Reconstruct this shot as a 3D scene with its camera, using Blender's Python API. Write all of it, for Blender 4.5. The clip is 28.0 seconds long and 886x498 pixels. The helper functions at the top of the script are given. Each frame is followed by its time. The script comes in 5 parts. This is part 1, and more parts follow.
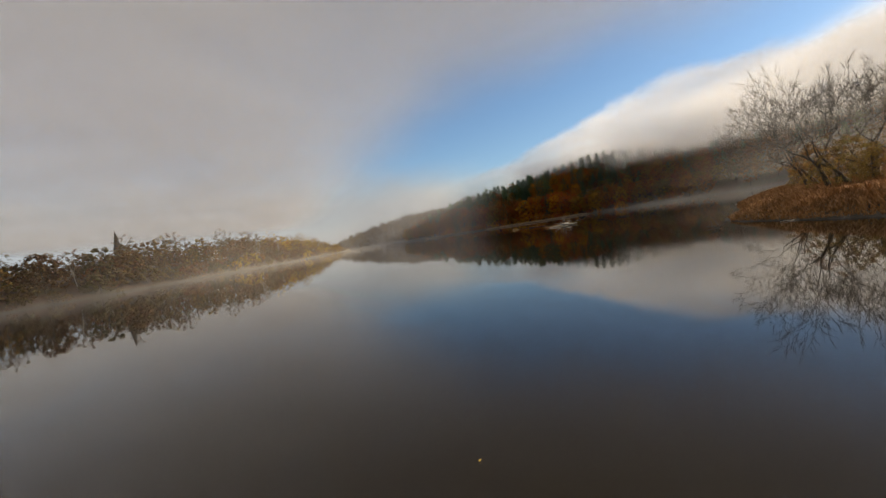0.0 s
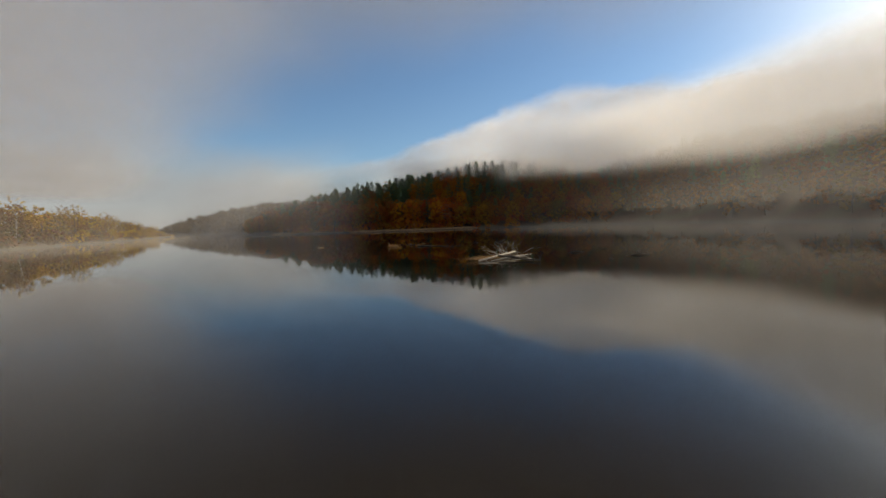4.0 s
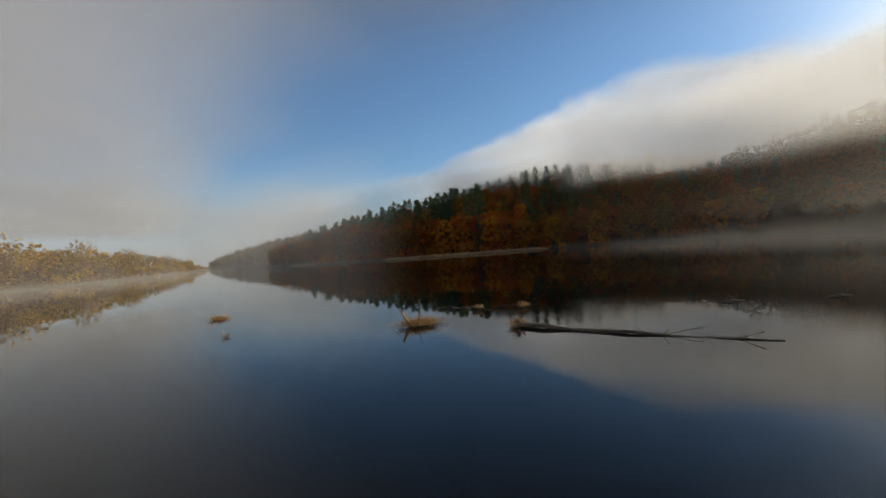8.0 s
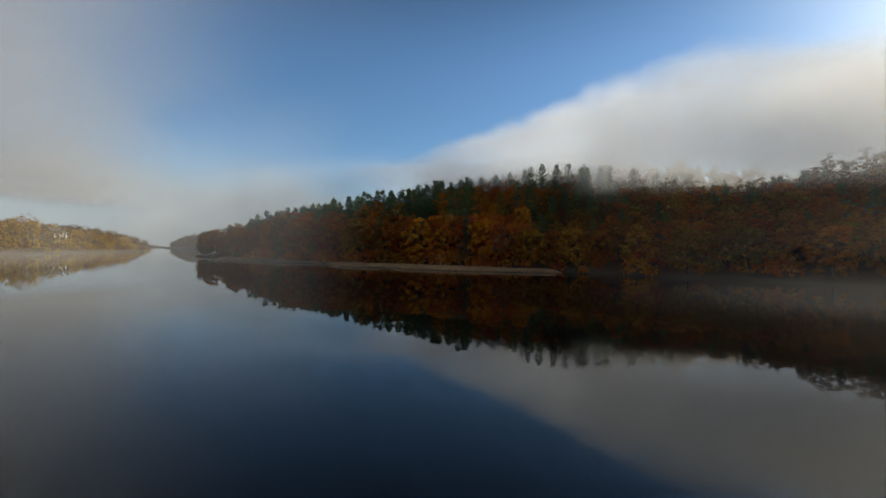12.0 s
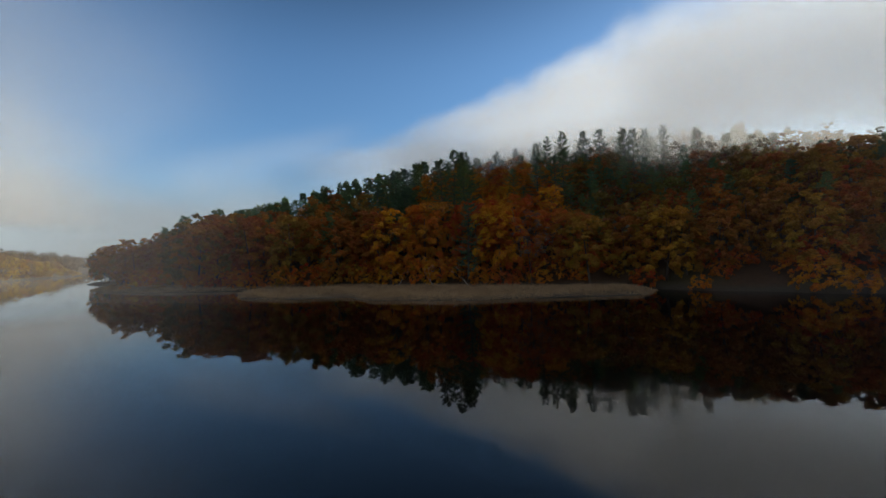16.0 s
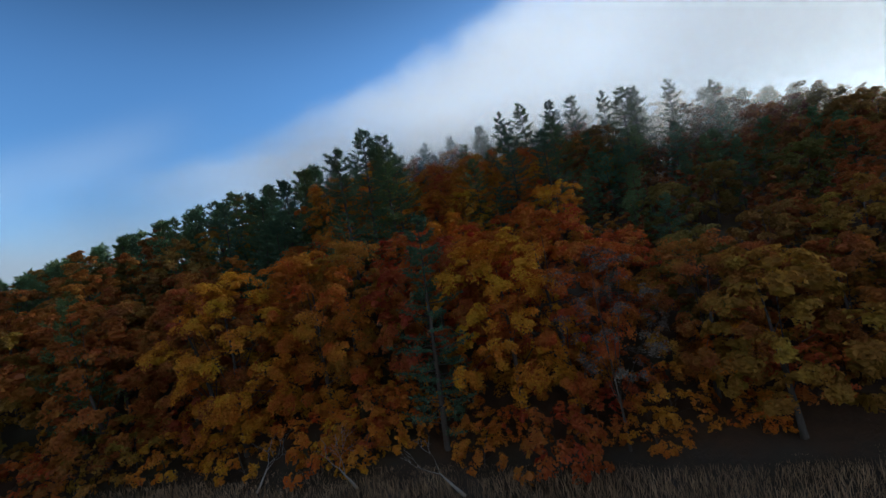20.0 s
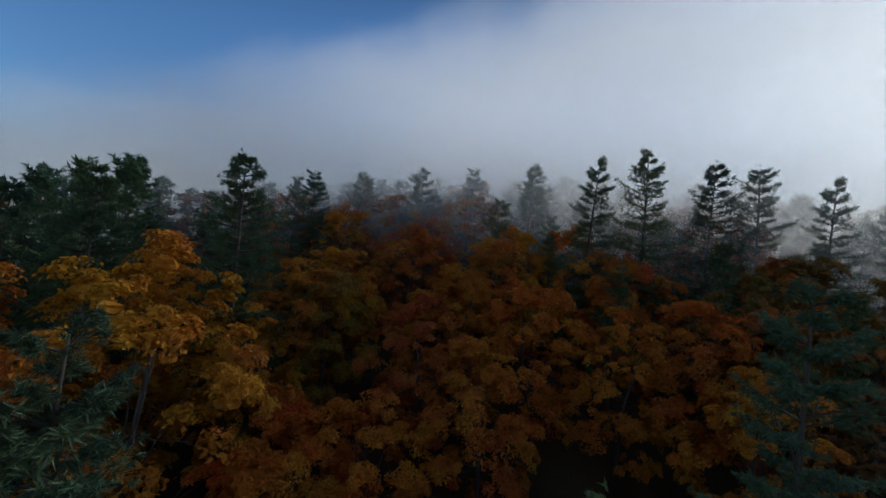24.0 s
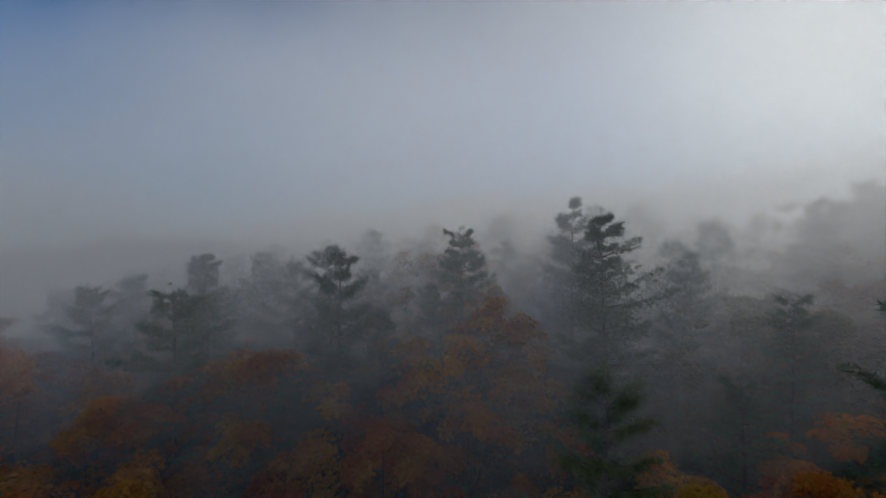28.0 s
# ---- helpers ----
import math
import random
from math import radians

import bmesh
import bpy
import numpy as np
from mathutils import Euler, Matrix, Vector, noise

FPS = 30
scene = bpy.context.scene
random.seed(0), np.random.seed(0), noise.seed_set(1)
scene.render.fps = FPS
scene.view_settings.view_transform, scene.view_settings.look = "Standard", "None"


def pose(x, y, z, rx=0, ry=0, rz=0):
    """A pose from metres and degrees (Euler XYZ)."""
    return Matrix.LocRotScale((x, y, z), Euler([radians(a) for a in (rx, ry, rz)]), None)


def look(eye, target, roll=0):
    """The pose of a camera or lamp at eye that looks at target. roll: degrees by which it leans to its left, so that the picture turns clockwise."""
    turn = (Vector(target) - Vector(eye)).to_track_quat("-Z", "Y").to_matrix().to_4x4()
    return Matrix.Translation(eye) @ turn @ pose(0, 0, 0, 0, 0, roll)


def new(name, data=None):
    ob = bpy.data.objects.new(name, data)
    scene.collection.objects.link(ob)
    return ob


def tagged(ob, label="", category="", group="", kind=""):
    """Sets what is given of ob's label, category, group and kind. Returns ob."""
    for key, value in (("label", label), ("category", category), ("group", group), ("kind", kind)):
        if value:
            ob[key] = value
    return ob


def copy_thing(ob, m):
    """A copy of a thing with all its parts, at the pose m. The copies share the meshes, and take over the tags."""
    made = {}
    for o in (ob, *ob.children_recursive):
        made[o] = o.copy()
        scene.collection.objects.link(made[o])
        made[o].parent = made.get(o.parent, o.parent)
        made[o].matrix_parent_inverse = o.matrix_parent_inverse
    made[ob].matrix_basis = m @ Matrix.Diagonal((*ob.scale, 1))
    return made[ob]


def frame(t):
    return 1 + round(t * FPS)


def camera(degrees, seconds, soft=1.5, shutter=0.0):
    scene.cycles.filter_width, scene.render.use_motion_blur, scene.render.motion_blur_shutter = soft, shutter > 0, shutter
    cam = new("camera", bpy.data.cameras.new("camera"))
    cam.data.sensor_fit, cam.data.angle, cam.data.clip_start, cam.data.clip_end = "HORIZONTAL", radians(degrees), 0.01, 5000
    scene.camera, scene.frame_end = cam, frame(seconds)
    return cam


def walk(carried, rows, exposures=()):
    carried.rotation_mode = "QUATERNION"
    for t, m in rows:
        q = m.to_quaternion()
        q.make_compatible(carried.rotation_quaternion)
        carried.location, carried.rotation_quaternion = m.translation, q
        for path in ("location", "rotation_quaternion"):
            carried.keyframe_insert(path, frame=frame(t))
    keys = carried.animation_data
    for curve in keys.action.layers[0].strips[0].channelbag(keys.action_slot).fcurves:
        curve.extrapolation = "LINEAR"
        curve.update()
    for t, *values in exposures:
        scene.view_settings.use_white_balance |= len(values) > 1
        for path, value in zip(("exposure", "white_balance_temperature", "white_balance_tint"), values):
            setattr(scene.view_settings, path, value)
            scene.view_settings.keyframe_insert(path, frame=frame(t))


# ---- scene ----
EXPO = [(0, 0.12, 6900, 10), (2, 0.0, 6900, 9), (6, -0.1, 6700, 7), (11, -0.08, 6300, 4), (15, 0.04, 6250, 3), (20, 0.18, 5300, 2), (22.5, -0.38, 5300, 4), (25, -0.32, 5400, 5), (26, -0.18, 5400, 5), (28, -0.62, 5650, 6)]
cam = camera(95.5, 28.0)
PATH = [
    (0, (0.0, 0.0, 2.511), (-0.007, 1.999, 2.433), -9.3),
    (0.5, (-2.296, 3.684, 2.79), (-2.117, 5.674, 2.699), -9.6),
    (1, (-3.807, 7.826, 2.753), (-3.392, 9.778, 2.629), -8.6),
    (1.5, (-3.659, 12.655, 2.814), (-3.088, 14.564, 2.649), -8.7),
    (2, (-2.539, 17.819, 3.198), (-1.878, 19.699, 3.031), -7.9),
    (2.5, (-1.054, 23.222, 3.515), (-0.363, 25.093, 3.373), -6.3),
    (4.5, (10.468, 57.154, 3.551), (11.047, 59.064, 3.424), -0.9),
    (5, (11.904, 62.697, 3.442), (12.418, 64.627, 3.343), 0.5),
    (5.5, (13.197, 68.245, 3.464), (13.64, 70.195, 3.392), 1.6),
    (6, (14.308, 73.707, 3.178), (14.69, 75.669, 3.151), 2.5),
    (6.5, (15.047, 77.907, 3.243), (15.403, 79.875, 3.223), 2.1),
    (7, (15.993, 83.248, 3.115), (16.338, 85.218, 3.103), 0.6),
    (7.5, (16.993, 89.058, 3.182), (17.371, 91.021, 3.171), -2.0),
    (8, (17.988, 94.648, 3.19), (18.411, 96.602, 3.185), -4.6),
    (8.5, (18.957, 99.84, 3.117), (19.423, 101.785, 3.118), -6.9),
    (9, (19.95, 104.622, 2.945), (20.499, 106.545, 2.945), -7.6),
    (9.5, (21.012, 108.653, 3.145), (21.63, 110.555, 3.151), -8.2),
    (10, (22.829, 114.559, 3.475), (23.481, 116.449, 3.493), -7.6),
    (10.5, (25.135, 121.143, 3.976), (25.759, 123.043, 3.997), -5.0),
    (11, (27.002, 126.399, 4.293), (27.577, 128.314, 4.315), -2.1),
    (11.5, (28.717, 131.608, 4.613), (29.25, 133.536, 4.63), -0.2),
    (12, (30.452, 136.72, 4.743), (30.959, 138.654, 4.753), 1.1),
    (12.5, (32.244, 142.694, 4.836), (32.741, 144.631, 4.837), 1.5),
    (14.5, (38.366, 165.464, 4.522), (38.9, 167.391, 4.539), -0.7),
    (15, (39.082, 170.905, 4.669), (39.628, 172.829, 4.685), -0.6),
    (15.5, (40.163, 176.219, 4.944), (40.727, 178.137, 4.969), -1.2),
    (16, (41.743, 181.847, 5.379), (42.318, 183.762, 5.416), -1.9),
    (16.5, (43.366, 187.303, 5.936), (43.955, 189.213, 5.999), -2.2),
    (17, (44.756, 192.677, 6.87), (45.361, 194.582, 6.939), -3.2),
    (17.5, (46.045, 198.06, 7.564), (46.696, 199.95, 7.628), -4.5),
    (18, (47.204, 202.926, 8.28), (47.9, 204.8, 8.336), -6.4),
    (18.5, (48.607, 208.049, 9.34), (49.338, 209.91, 9.397), -7.9),
    (19, (50.494, 213.242, 10.64), (51.262, 215.088, 10.7), -8.9),
    (19.5, (52.478, 218.136, 11.944), (53.301, 219.958, 12.002), -9.3),
    (20, (54.846, 223.017, 13.343), (55.796, 224.777, 13.38), -9.7),
    (20.5, (57.918, 227.937, 14.853), (58.986, 229.628, 14.885), -10.1),
    (22.5, (68.556, 249.502, 24.898), (69.792, 251.075, 24.912), -2.7),
    (23, (72.007, 253.295, 26.304), (73.148, 254.937, 26.357), 1.7),
    (23.5, (74.942, 257.442, 27.92), (76.002, 259.138, 27.982), 4.7),
    (24, (77.387, 261.516, 29.542), (78.39, 263.246, 29.574), 6.5),
    (24.5, (79.462, 265.529, 31.229), (80.45, 267.268, 31.211), 6.3),
    (25, (81.376, 269.694, 32.652), (82.37, 271.429, 32.633), 4.2),
    (25.5, (83.024, 274.084, 34.311), (84.102, 275.767, 34.229), 1.0),
    (26, (83.523, 276.498, 35.106), (84.729, 278.093, 35.046), -4.2),
    (26.5, (84.865, 278.697, 35.215), (86.096, 280.272, 35.28), -3.0),
    (27, (86.859, 281.211, 36.265), (88.118, 282.764, 36.33), -5.3),
    (27.5, (89.071, 283.864, 37.283), (90.29, 285.449, 37.328), -4.3),
    (28, (89.935, 285.524, 38.353), (91.179, 287.088, 38.425), -0.9),
]
walk(cam, [(t, look(eye, target, roll)) for t, eye, target, roll in PATH], EXPO)

# ---- world, sun ----
scene.cycles.transparent_max_bounces = 40
SUN_AZ, SUN_EL = radians(86), radians(22)   # from +y towards +x
SUN_DIR = Vector((math.sin(SUN_AZ) * math.cos(SUN_EL), math.cos(SUN_AZ) * math.cos(SUN_EL), math.sin(SUN_EL)))


def nodes_of(tree):
    tree.nodes.clear()

    def add(kind, *ins, **props):
        n = tree.nodes.new(kind)
        for k, v in props.items():
            setattr(n, k, v)
        for k, v in enumerate(ins):
            if v is None:
                continue
            if isinstance(v, bpy.types.NodeSocket):
                tree.links.new(v, n.inputs[k])
            else:
                n.inputs[k].default_value = v
        return n

    def math_node(op, a, b=None, c=None):
        return add("ShaderNodeMath", a, b, c, operation=op).outputs[0]

    def ramp_value(v, a, b, lo=0.0, hi=1.0, smooth=True):
        n = add("ShaderNodeMapRange", v, a, b, lo, hi)
        n.interpolation_type = "SMOOTHERSTEP" if smooth else "LINEAR"
        return n.outputs[0]

    def mix(fac, a, b):
        n = tree.nodes.new("ShaderNodeMix")
        n.data_type = "RGBA"
        for k, v in ((0, fac), (6, a), (7, b)):
            if isinstance(v, bpy.types.NodeSocket):
                tree.links.new(v, n.inputs[k])
            elif k == 0:
                n.inputs[k].default_value = v
            else:
                n.inputs[k].default_value = (*v, 1) if len(v) == 3 else v
        return n.outputs[2]

    def noise_fac(vec, scale, detail=4.0, rough=0.5, distort=0.0):
        n = tree.nodes.new("ShaderNodeTexNoise")
        if vec is not None:
            tree.links.new(vec, n.inputs["Vector"])
        n.inputs["Scale"].default_value, n.inputs["Detail"].default_value = scale, detail
        n.inputs["Roughness"].default_value, n.inputs["Distortion"].default_value = rough, distort
        return n.outputs[0]

    return add, math_node, ramp_value, mix, noise_fac


world = bpy.data.worlds.new("world")
world.use_nodes = True
scene.world = world
add, mth, rng_map, mix, noi = nodes_of(world.node_tree)
coord = add("ShaderNodeTexCoord").outputs["Generated"]
sep = add("ShaderNodeSeparateXYZ", coord).outputs
az = mth("MULTIPLY", mth("ARCTAN2", sep[0], sep[1]), 57.2958)          # degrees, to the right of +y
el = mth("MULTIPLY", mth("ARCSINE", sep[2]), 57.2958)
sky = add("ShaderNodeTexSky", sky_type="NISHITA", sun_disc=False, sun_elevation=SUN_EL, sun_rotation=SUN_AZ,
          altitude=60.0, air_density=1.0, dust_density=0.6, ozone_density=1.6).outputs[0]
sky = add("ShaderNodeVectorMath", sky, (0.097, 0.118, 0.140), operation="MULTIPLY").outputs[0]
sky = add("ShaderNodeVectorMath", sky, operation="SCALE")
world.node_tree.links.new(rng_map(el, 21.0, 45.0, 1.0, 0.36), sky.inputs["Scale"])
sky = sky.outputs[0]
big = noi(coord, 2.2, 5.0, 0.55, 0.3)
fine = noi(coord, 6.5, 5.0, 0.55)
wob = mth("ADD", mth("MULTIPLY", mth("SUBTRACT", big, 0.5), 16.0), mth("MULTIPLY", mth("SUBTRACT", fine, 0.5), 7.0))
edge = rng_map(az, -16.0, 42.0, 2.0, 10.0, False)
over = mth("SUBTRACT", mth("ADD", edge, mth("MULTIPLY", wob, 0.5)), el)
bank = rng_map(over, -2.0, 3.5)
# brightness of the cloud bank grows towards the sun
sdot = add("ShaderNodeVectorMath", coord, tuple(SUN_DIR), operation="DOT_PRODUCT").outputs["Value"]
glow = mth("POWER", mth("MAXIMUM", sdot, 0.0), 3.0)
lit = rng_map(glow, 0.0, 0.9, 0.0, 1.0, False)
low = rng_map(el, 1.0, 22.0)
bankcol = mix(lit, mix(low, (0.36, 0.36, 0.36), (0.46, 0.46, 0.45)), mix(low, (0.88, 0.87, 0.83), (0.92, 0.91, 0.87)))
# thin grey sheet on the far side of the valley, and pale haze along the horizon
sheet_n = noi(coord, 1.6, 6.0, 0.6, 0.5)
sheet = mth("MULTIPLY", rng_map(mth("ADD", az, mth("MULTIPLY", mth("SUBTRACT", sheet_n, 0.5), 40.0)), -14.0, -44.0), 0.25)
sheetcol = mix(fine, (0.32, 0.32, 0.335), (0.42, 0.415, 0.42))
hz = mth("MULTIPLY", rng_map(mth("SUBTRACT", el, mth("MULTIPLY", wob, 0.55)), rng_map(az, -8.0, 10.0, 13.0, 11.0), rng_map(az, -8.0, 10.0, 4.5, 1.5)), 0.9)
hazecol = mix(rng_map(az, -60.0, 10.0), (0.42, 0.45, 0.49), (0.38, 0.38, 0.39))
col = mix(sheet, sky, sheetcol)
col = mix(hz, col, hazecol)
col = mix(bank, col, bankcol)
near_sun = mth("POWER", mth("MAXIMUM", sdot, 0.0), 22.0)
col = mix(mth("MULTIPLY", near_sun, 0.9), col, (2.4, 2.3, 2.1))
bg = add("ShaderNodeBackground", col, 1.0)
add("ShaderNodeOutputWorld", bg.outputs[0])

sun = new("sun", bpy.data.lights.new("sun", "SUN"))
sun.data.energy, sun.data.angle, sun.data.color = 6.0, radians(1.0), (1.0, 0.84, 0.62)
sun.matrix_world = look((0, 0, 0), -SUN_DIR)


# ---- materials ----
def material(name):
    m = bpy.data.materials.new(name)
    m.use_nodes = True
    return m, nodes_of(m.node_tree)


def finish(m, add, shader):
    add("ShaderNodeOutputMaterial", shader)
    return m


def principled(add, colour, rough, bump=None, **extra):
    p = add("ShaderNodeBsdfPrincipled")
    t = p.id_data
    for k, v in (("Base Color", colour), ("Roughness", rough), *extra.items()):
        if isinstance(v, bpy.types.NodeSocket):
            t.links.new(v, p.inputs[k])
        else:
            p.inputs[k].default_value = (*v, 1) if isinstance(v, tuple) and len(v) == 3 else v
    if bump is not None:
        b = add("ShaderNodeBump")
        b.inputs["Strength"].default_value, b.inputs["Distance"].default_value = bump[1], bump[2]
        t.links.new(bump[0], b.inputs["Height"])
        t.links.new(b.outputs[0], p.inputs["Normal"])
    return p.outputs[0]


def water_material():
    """Still river water: clear and black in midstream, with brown silt in the shallows beside the low spit."""
    m, (add, mth, rm, mix, noi) = material("river_water")
    pos = add("ShaderNodeNewGeometry").outputs["Position"]
    st = add("ShaderNodeMapping", pos)
    st.inputs["Scale"].default_value = (0.35, 0.9, 1)
    w1 = noi(st.outputs[0], 0.9, 3.0, 0.5, 0.4)
    patch = noi(pos, 0.02, 3.0, 0.5)
    rough = rm(patch, 0.35, 0.7, 0.012, 0.045)
    along = add("ShaderNodeSeparateXYZ", pos).outputs[1]
    shoal = mth("ADD", along, mth("MULTIPLY", mth("SUBTRACT", noi(pos, 0.05, 2.0), 0.5), 50.0))
    c = mix(rm(shoal, 25.0, 125.0), (0.014, 0.011, 0.007), (0.0012, 0.0013, 0.0016))
    return finish(m, add, principled(add, c, rough, (w1, 0.03, 0.05), IOR=1.31, **{"Specular Tint": (0.92, 0.84, 0.74, 1)}))


def leaf_material(name, stops, sheen=0.35, vary=0.35, joined=False, drift=0.16):
    """Leaves: one hue a tree, from a ramp by the object's random number, each leaf a little lighter or darker."""
    m, (add, mth, rm, mix, noi) = material(name)
    r = add("ShaderNodeAttribute", attribute_name="hue").outputs["Fac"] if joined else add("ShaderNodeObjectInfo").outputs["Random"]
    ramp = add("ShaderNodeValToRGB", r)
    ramp.color_ramp.interpolation = "LINEAR"
    els = ramp.color_ramp.elements
    while len(els) < len(stops):
        els.new(0.5)
    for k, (e, c) in enumerate(zip(els, stops)):
        e.position, e.color = k / (len(stops) - 1), (*c, 1)
    geo = add("ShaderNodeNewGeometry")
    isl = geo.outputs["Random Per Island"]
    pos = geo.outputs["Position"]
    n = noi(pos, 0.38, 3.0, 0.6)
    hs = add("ShaderNodeHueSaturation")
    t = hs.id_data
    t.links.new(ramp.outputs[0], hs.inputs["Color"])
    t.links.new(mth("ADD", 0.5, mth("MULTIPLY", mth("SUBTRACT", n, 0.5), drift)), hs.inputs["Hue"])
    hs.inputs["Saturation"].default_value = 1.0
    t.links.new(mth("ADD", 1.0 - vary, mth("MULTIPLY", mth("ADD", isl, n), vary)), hs.inputs["Value"])
    c = hs.outputs[0]
    d = add("ShaderNodeBsdfDiffuse", c)
    tr = add("ShaderNodeBsdfTranslucent", c)
    gl = add("ShaderNodeBsdfGlossy", (0.5, 0.5, 0.5, 1), 0.6)
    mx = add("ShaderNodeMixShader", sheen, d.outputs[0], tr.outputs[0])
    mx2 = add("ShaderNodeMixShader", 0.03, mx.outputs[0], gl.outputs[0])
    return finish(m, add, mx2.outputs[0])


def bark_material(name, a, b, scale=3.0):
    m, (add, mth, rm, mix, noi) = material(name)
    tc = add("ShaderNodeTexCoord").outputs["Object"]
    mp = add("ShaderNodeMapping", tc)
    mp.inputs["Scale"].default_value = (1, 1, 0.18)
    n = noi(mp.outputs[0], scale * 3, 5.0, 0.6)
    n2 = noi(tc, 0.6, 3.0)
    c = mix(n, a, b)
    c = mix(rm(n2, 0.5, 0.75, 0.0, 0.5), c, (0.09, 0.10, 0.075))
    return finish(m, add, principled(add, c, 0.9, (n, 0.6, 0.03)))


def ground_material():
    m, (add, mth, rm, mix, noi) = material("leafy_ground")
    pos = add("ShaderNodeNewGeometry").outputs["Position"]
    z = add("ShaderNodeSeparateXYZ", pos).outputs[2]
    n1, n2, n3 = noi(pos, 0.07, 4.0), noi(pos, 1.3, 5.0, 0.65), noi(pos, 9.0, 3.0)
    litter = mix(n2, (0.03, 0.018, 0.01), (0.10, 0.05, 0.022))
    litter = mix(rm(n1, 0.45, 0.65), litter, (0.07, 0.06, 0.03))
    mud = mix(n2, (0.035, 0.028, 0.02), (0.075, 0.06, 0.042))
    c = mix(rm(mth("ADD", z, mth("MULTIPLY", n2, 0.5)), 0.3, 1.3), mud, litter)
    return finish(m, add, principled(add, c, 0.95, (mth("ADD", n2, mth("MULTIPLY", n3, 0.4)), 0.7, 0.12)))


def far_wood_material():
    m, (add, mth, rm, mix, noi) = material("far_woods")
    geo = add("ShaderNodeNewGeometry")
    isl, pos = geo.outputs["Random Per Island"], geo.outputs["Position"]
    ramp = add("ShaderNodeValToRGB", isl)
    els = ramp.color_ramp.elements
    for c, p in (((0.11, 0.05, 0.02), 0.3), ((0.12, 0.085, 0.035), 0.6)):
        els.new(p).color = (*c, 1)
    els[0].color, els[-1].color = (0.03, 0.045, 0.025, 1), (0.075, 0.05, 0.03, 1)
    return finish(m, add, principled(add, ramp.outputs[0], 0.95))


def straw_material(name, a, b, scale=4.0):
    m, (add, mth, rm, mix, noi) = material(name)
    geo = add("ShaderNodeNewGeometry")
    c = mix(geo.outputs["Random Per Island"], a, b)
    c = mix(rm(noi(geo.outputs["Position"], scale, 3.0), 0.4, 0.7, 0.0, 0.5), c, tuple(v * 0.55 for v in a))
    return finish(m, add, principled(add, c, 0.85))


def wood_material(name, a, b, scale=6.0):
    m, (add, mth, rm, mix, noi) = material(name)
    tc = add("ShaderNodeTexCoord").outputs["Object"]
    mp = add("ShaderNodeMapping", tc)
    mp.inputs["Scale"].default_value = (0.12, 1, 1)
    n, n2 = noi(mp.outputs[0], scale * 3, 5.0, 0.65), noi(tc, 1.1, 4.0)
    c = mix(n, a, b)
    c = mix(rm(n2, 0.5, 0.72, 0.0, 0.6), c, tuple(v * 0.45 for v in a))
    return finish(m, add, principled(add, c, 0.8, (n, 0.5, 0.02)))


def plain_material(name, a, b, scale=2.0, rough=0.8):
    m, (add, mth, rm, mix, noi) = material(name)
    tc = add("ShaderNodeTexCoord").outputs["Object"]
    n = noi(tc, scale, 5.0, 0.6)
    return finish(m, add, principled(add, mix(n, a, b), rough, (n, 0.2, 0.02)))


def mist_material(name, z0, z1, top0, top1, most, scale, seed, soft=0.3, tear=0.3):
    """Thin lit mist: see-through, thicker with height from z0 to z1 (and thinning again towards its upper edge), torn by noise."""
    m, (add, mth, rm, mix, noi) = material(name)
    geo = add("ShaderNodeNewGeometry")
    pos = geo.outputs["Position"]
    mp = add("ShaderNodeMapping", pos)
    mp.inputs["Location"].default_value = (seed * 13.7, seed * 7.1, seed * 3.3)
    mp.inputs["Scale"].default_value = (1, 1, 1.6)
    n = noi(mp.outputs[0], scale, 1.5, 0.45)
    z = mth("ADD", add("ShaderNodeSeparateXYZ", pos).outputs[2], mth("MULTIPLY", mth("SUBTRACT", n, 0.5), (z1 - z0) * 0.9))
    uv = add("ShaderNodeSeparateXYZ", add("ShaderNodeTexCoord").outputs["UV"]).outputs
    u = uv[0]
    v = mth("ADD", uv[1], mth("MULTIPLY", mth("SUBTRACT", n, 0.5), tear))
    f = mth("MULTIPLY", rm(z, z0, z1), rm(v, top0, top1, 1.0, 0.0))
    side = mth("MULTIPLY", mth("MULTIPLY", rm(u, 0.0, soft), rm(u, 1.0, 1.0 - soft)), rm(uv[1], 0.7, 0.99, 1.0, 0.0))
    f = mth("MULTIPLY", mth("MULTIPLY", f, side), mth("MULTIPLY", rm(n, 0.2, 0.7, 0.55, 1.0), most))
    d = add("ShaderNodeBsdfDiffuse", (0.95, 0.95, 0.96, 1))
    tr = add("ShaderNodeBsdfTranslucent", (0.95, 0.95, 0.96, 1))
    body = add("ShaderNodeMixShader", 0.5, d.outputs[0], tr.outputs[0])
    clear = add("ShaderNodeBsdfTransparent")
    mx = add("ShaderNodeMixShader", f, clear.outputs[0], body.outputs[0])
    return finish(m, add, mx.outputs[0])


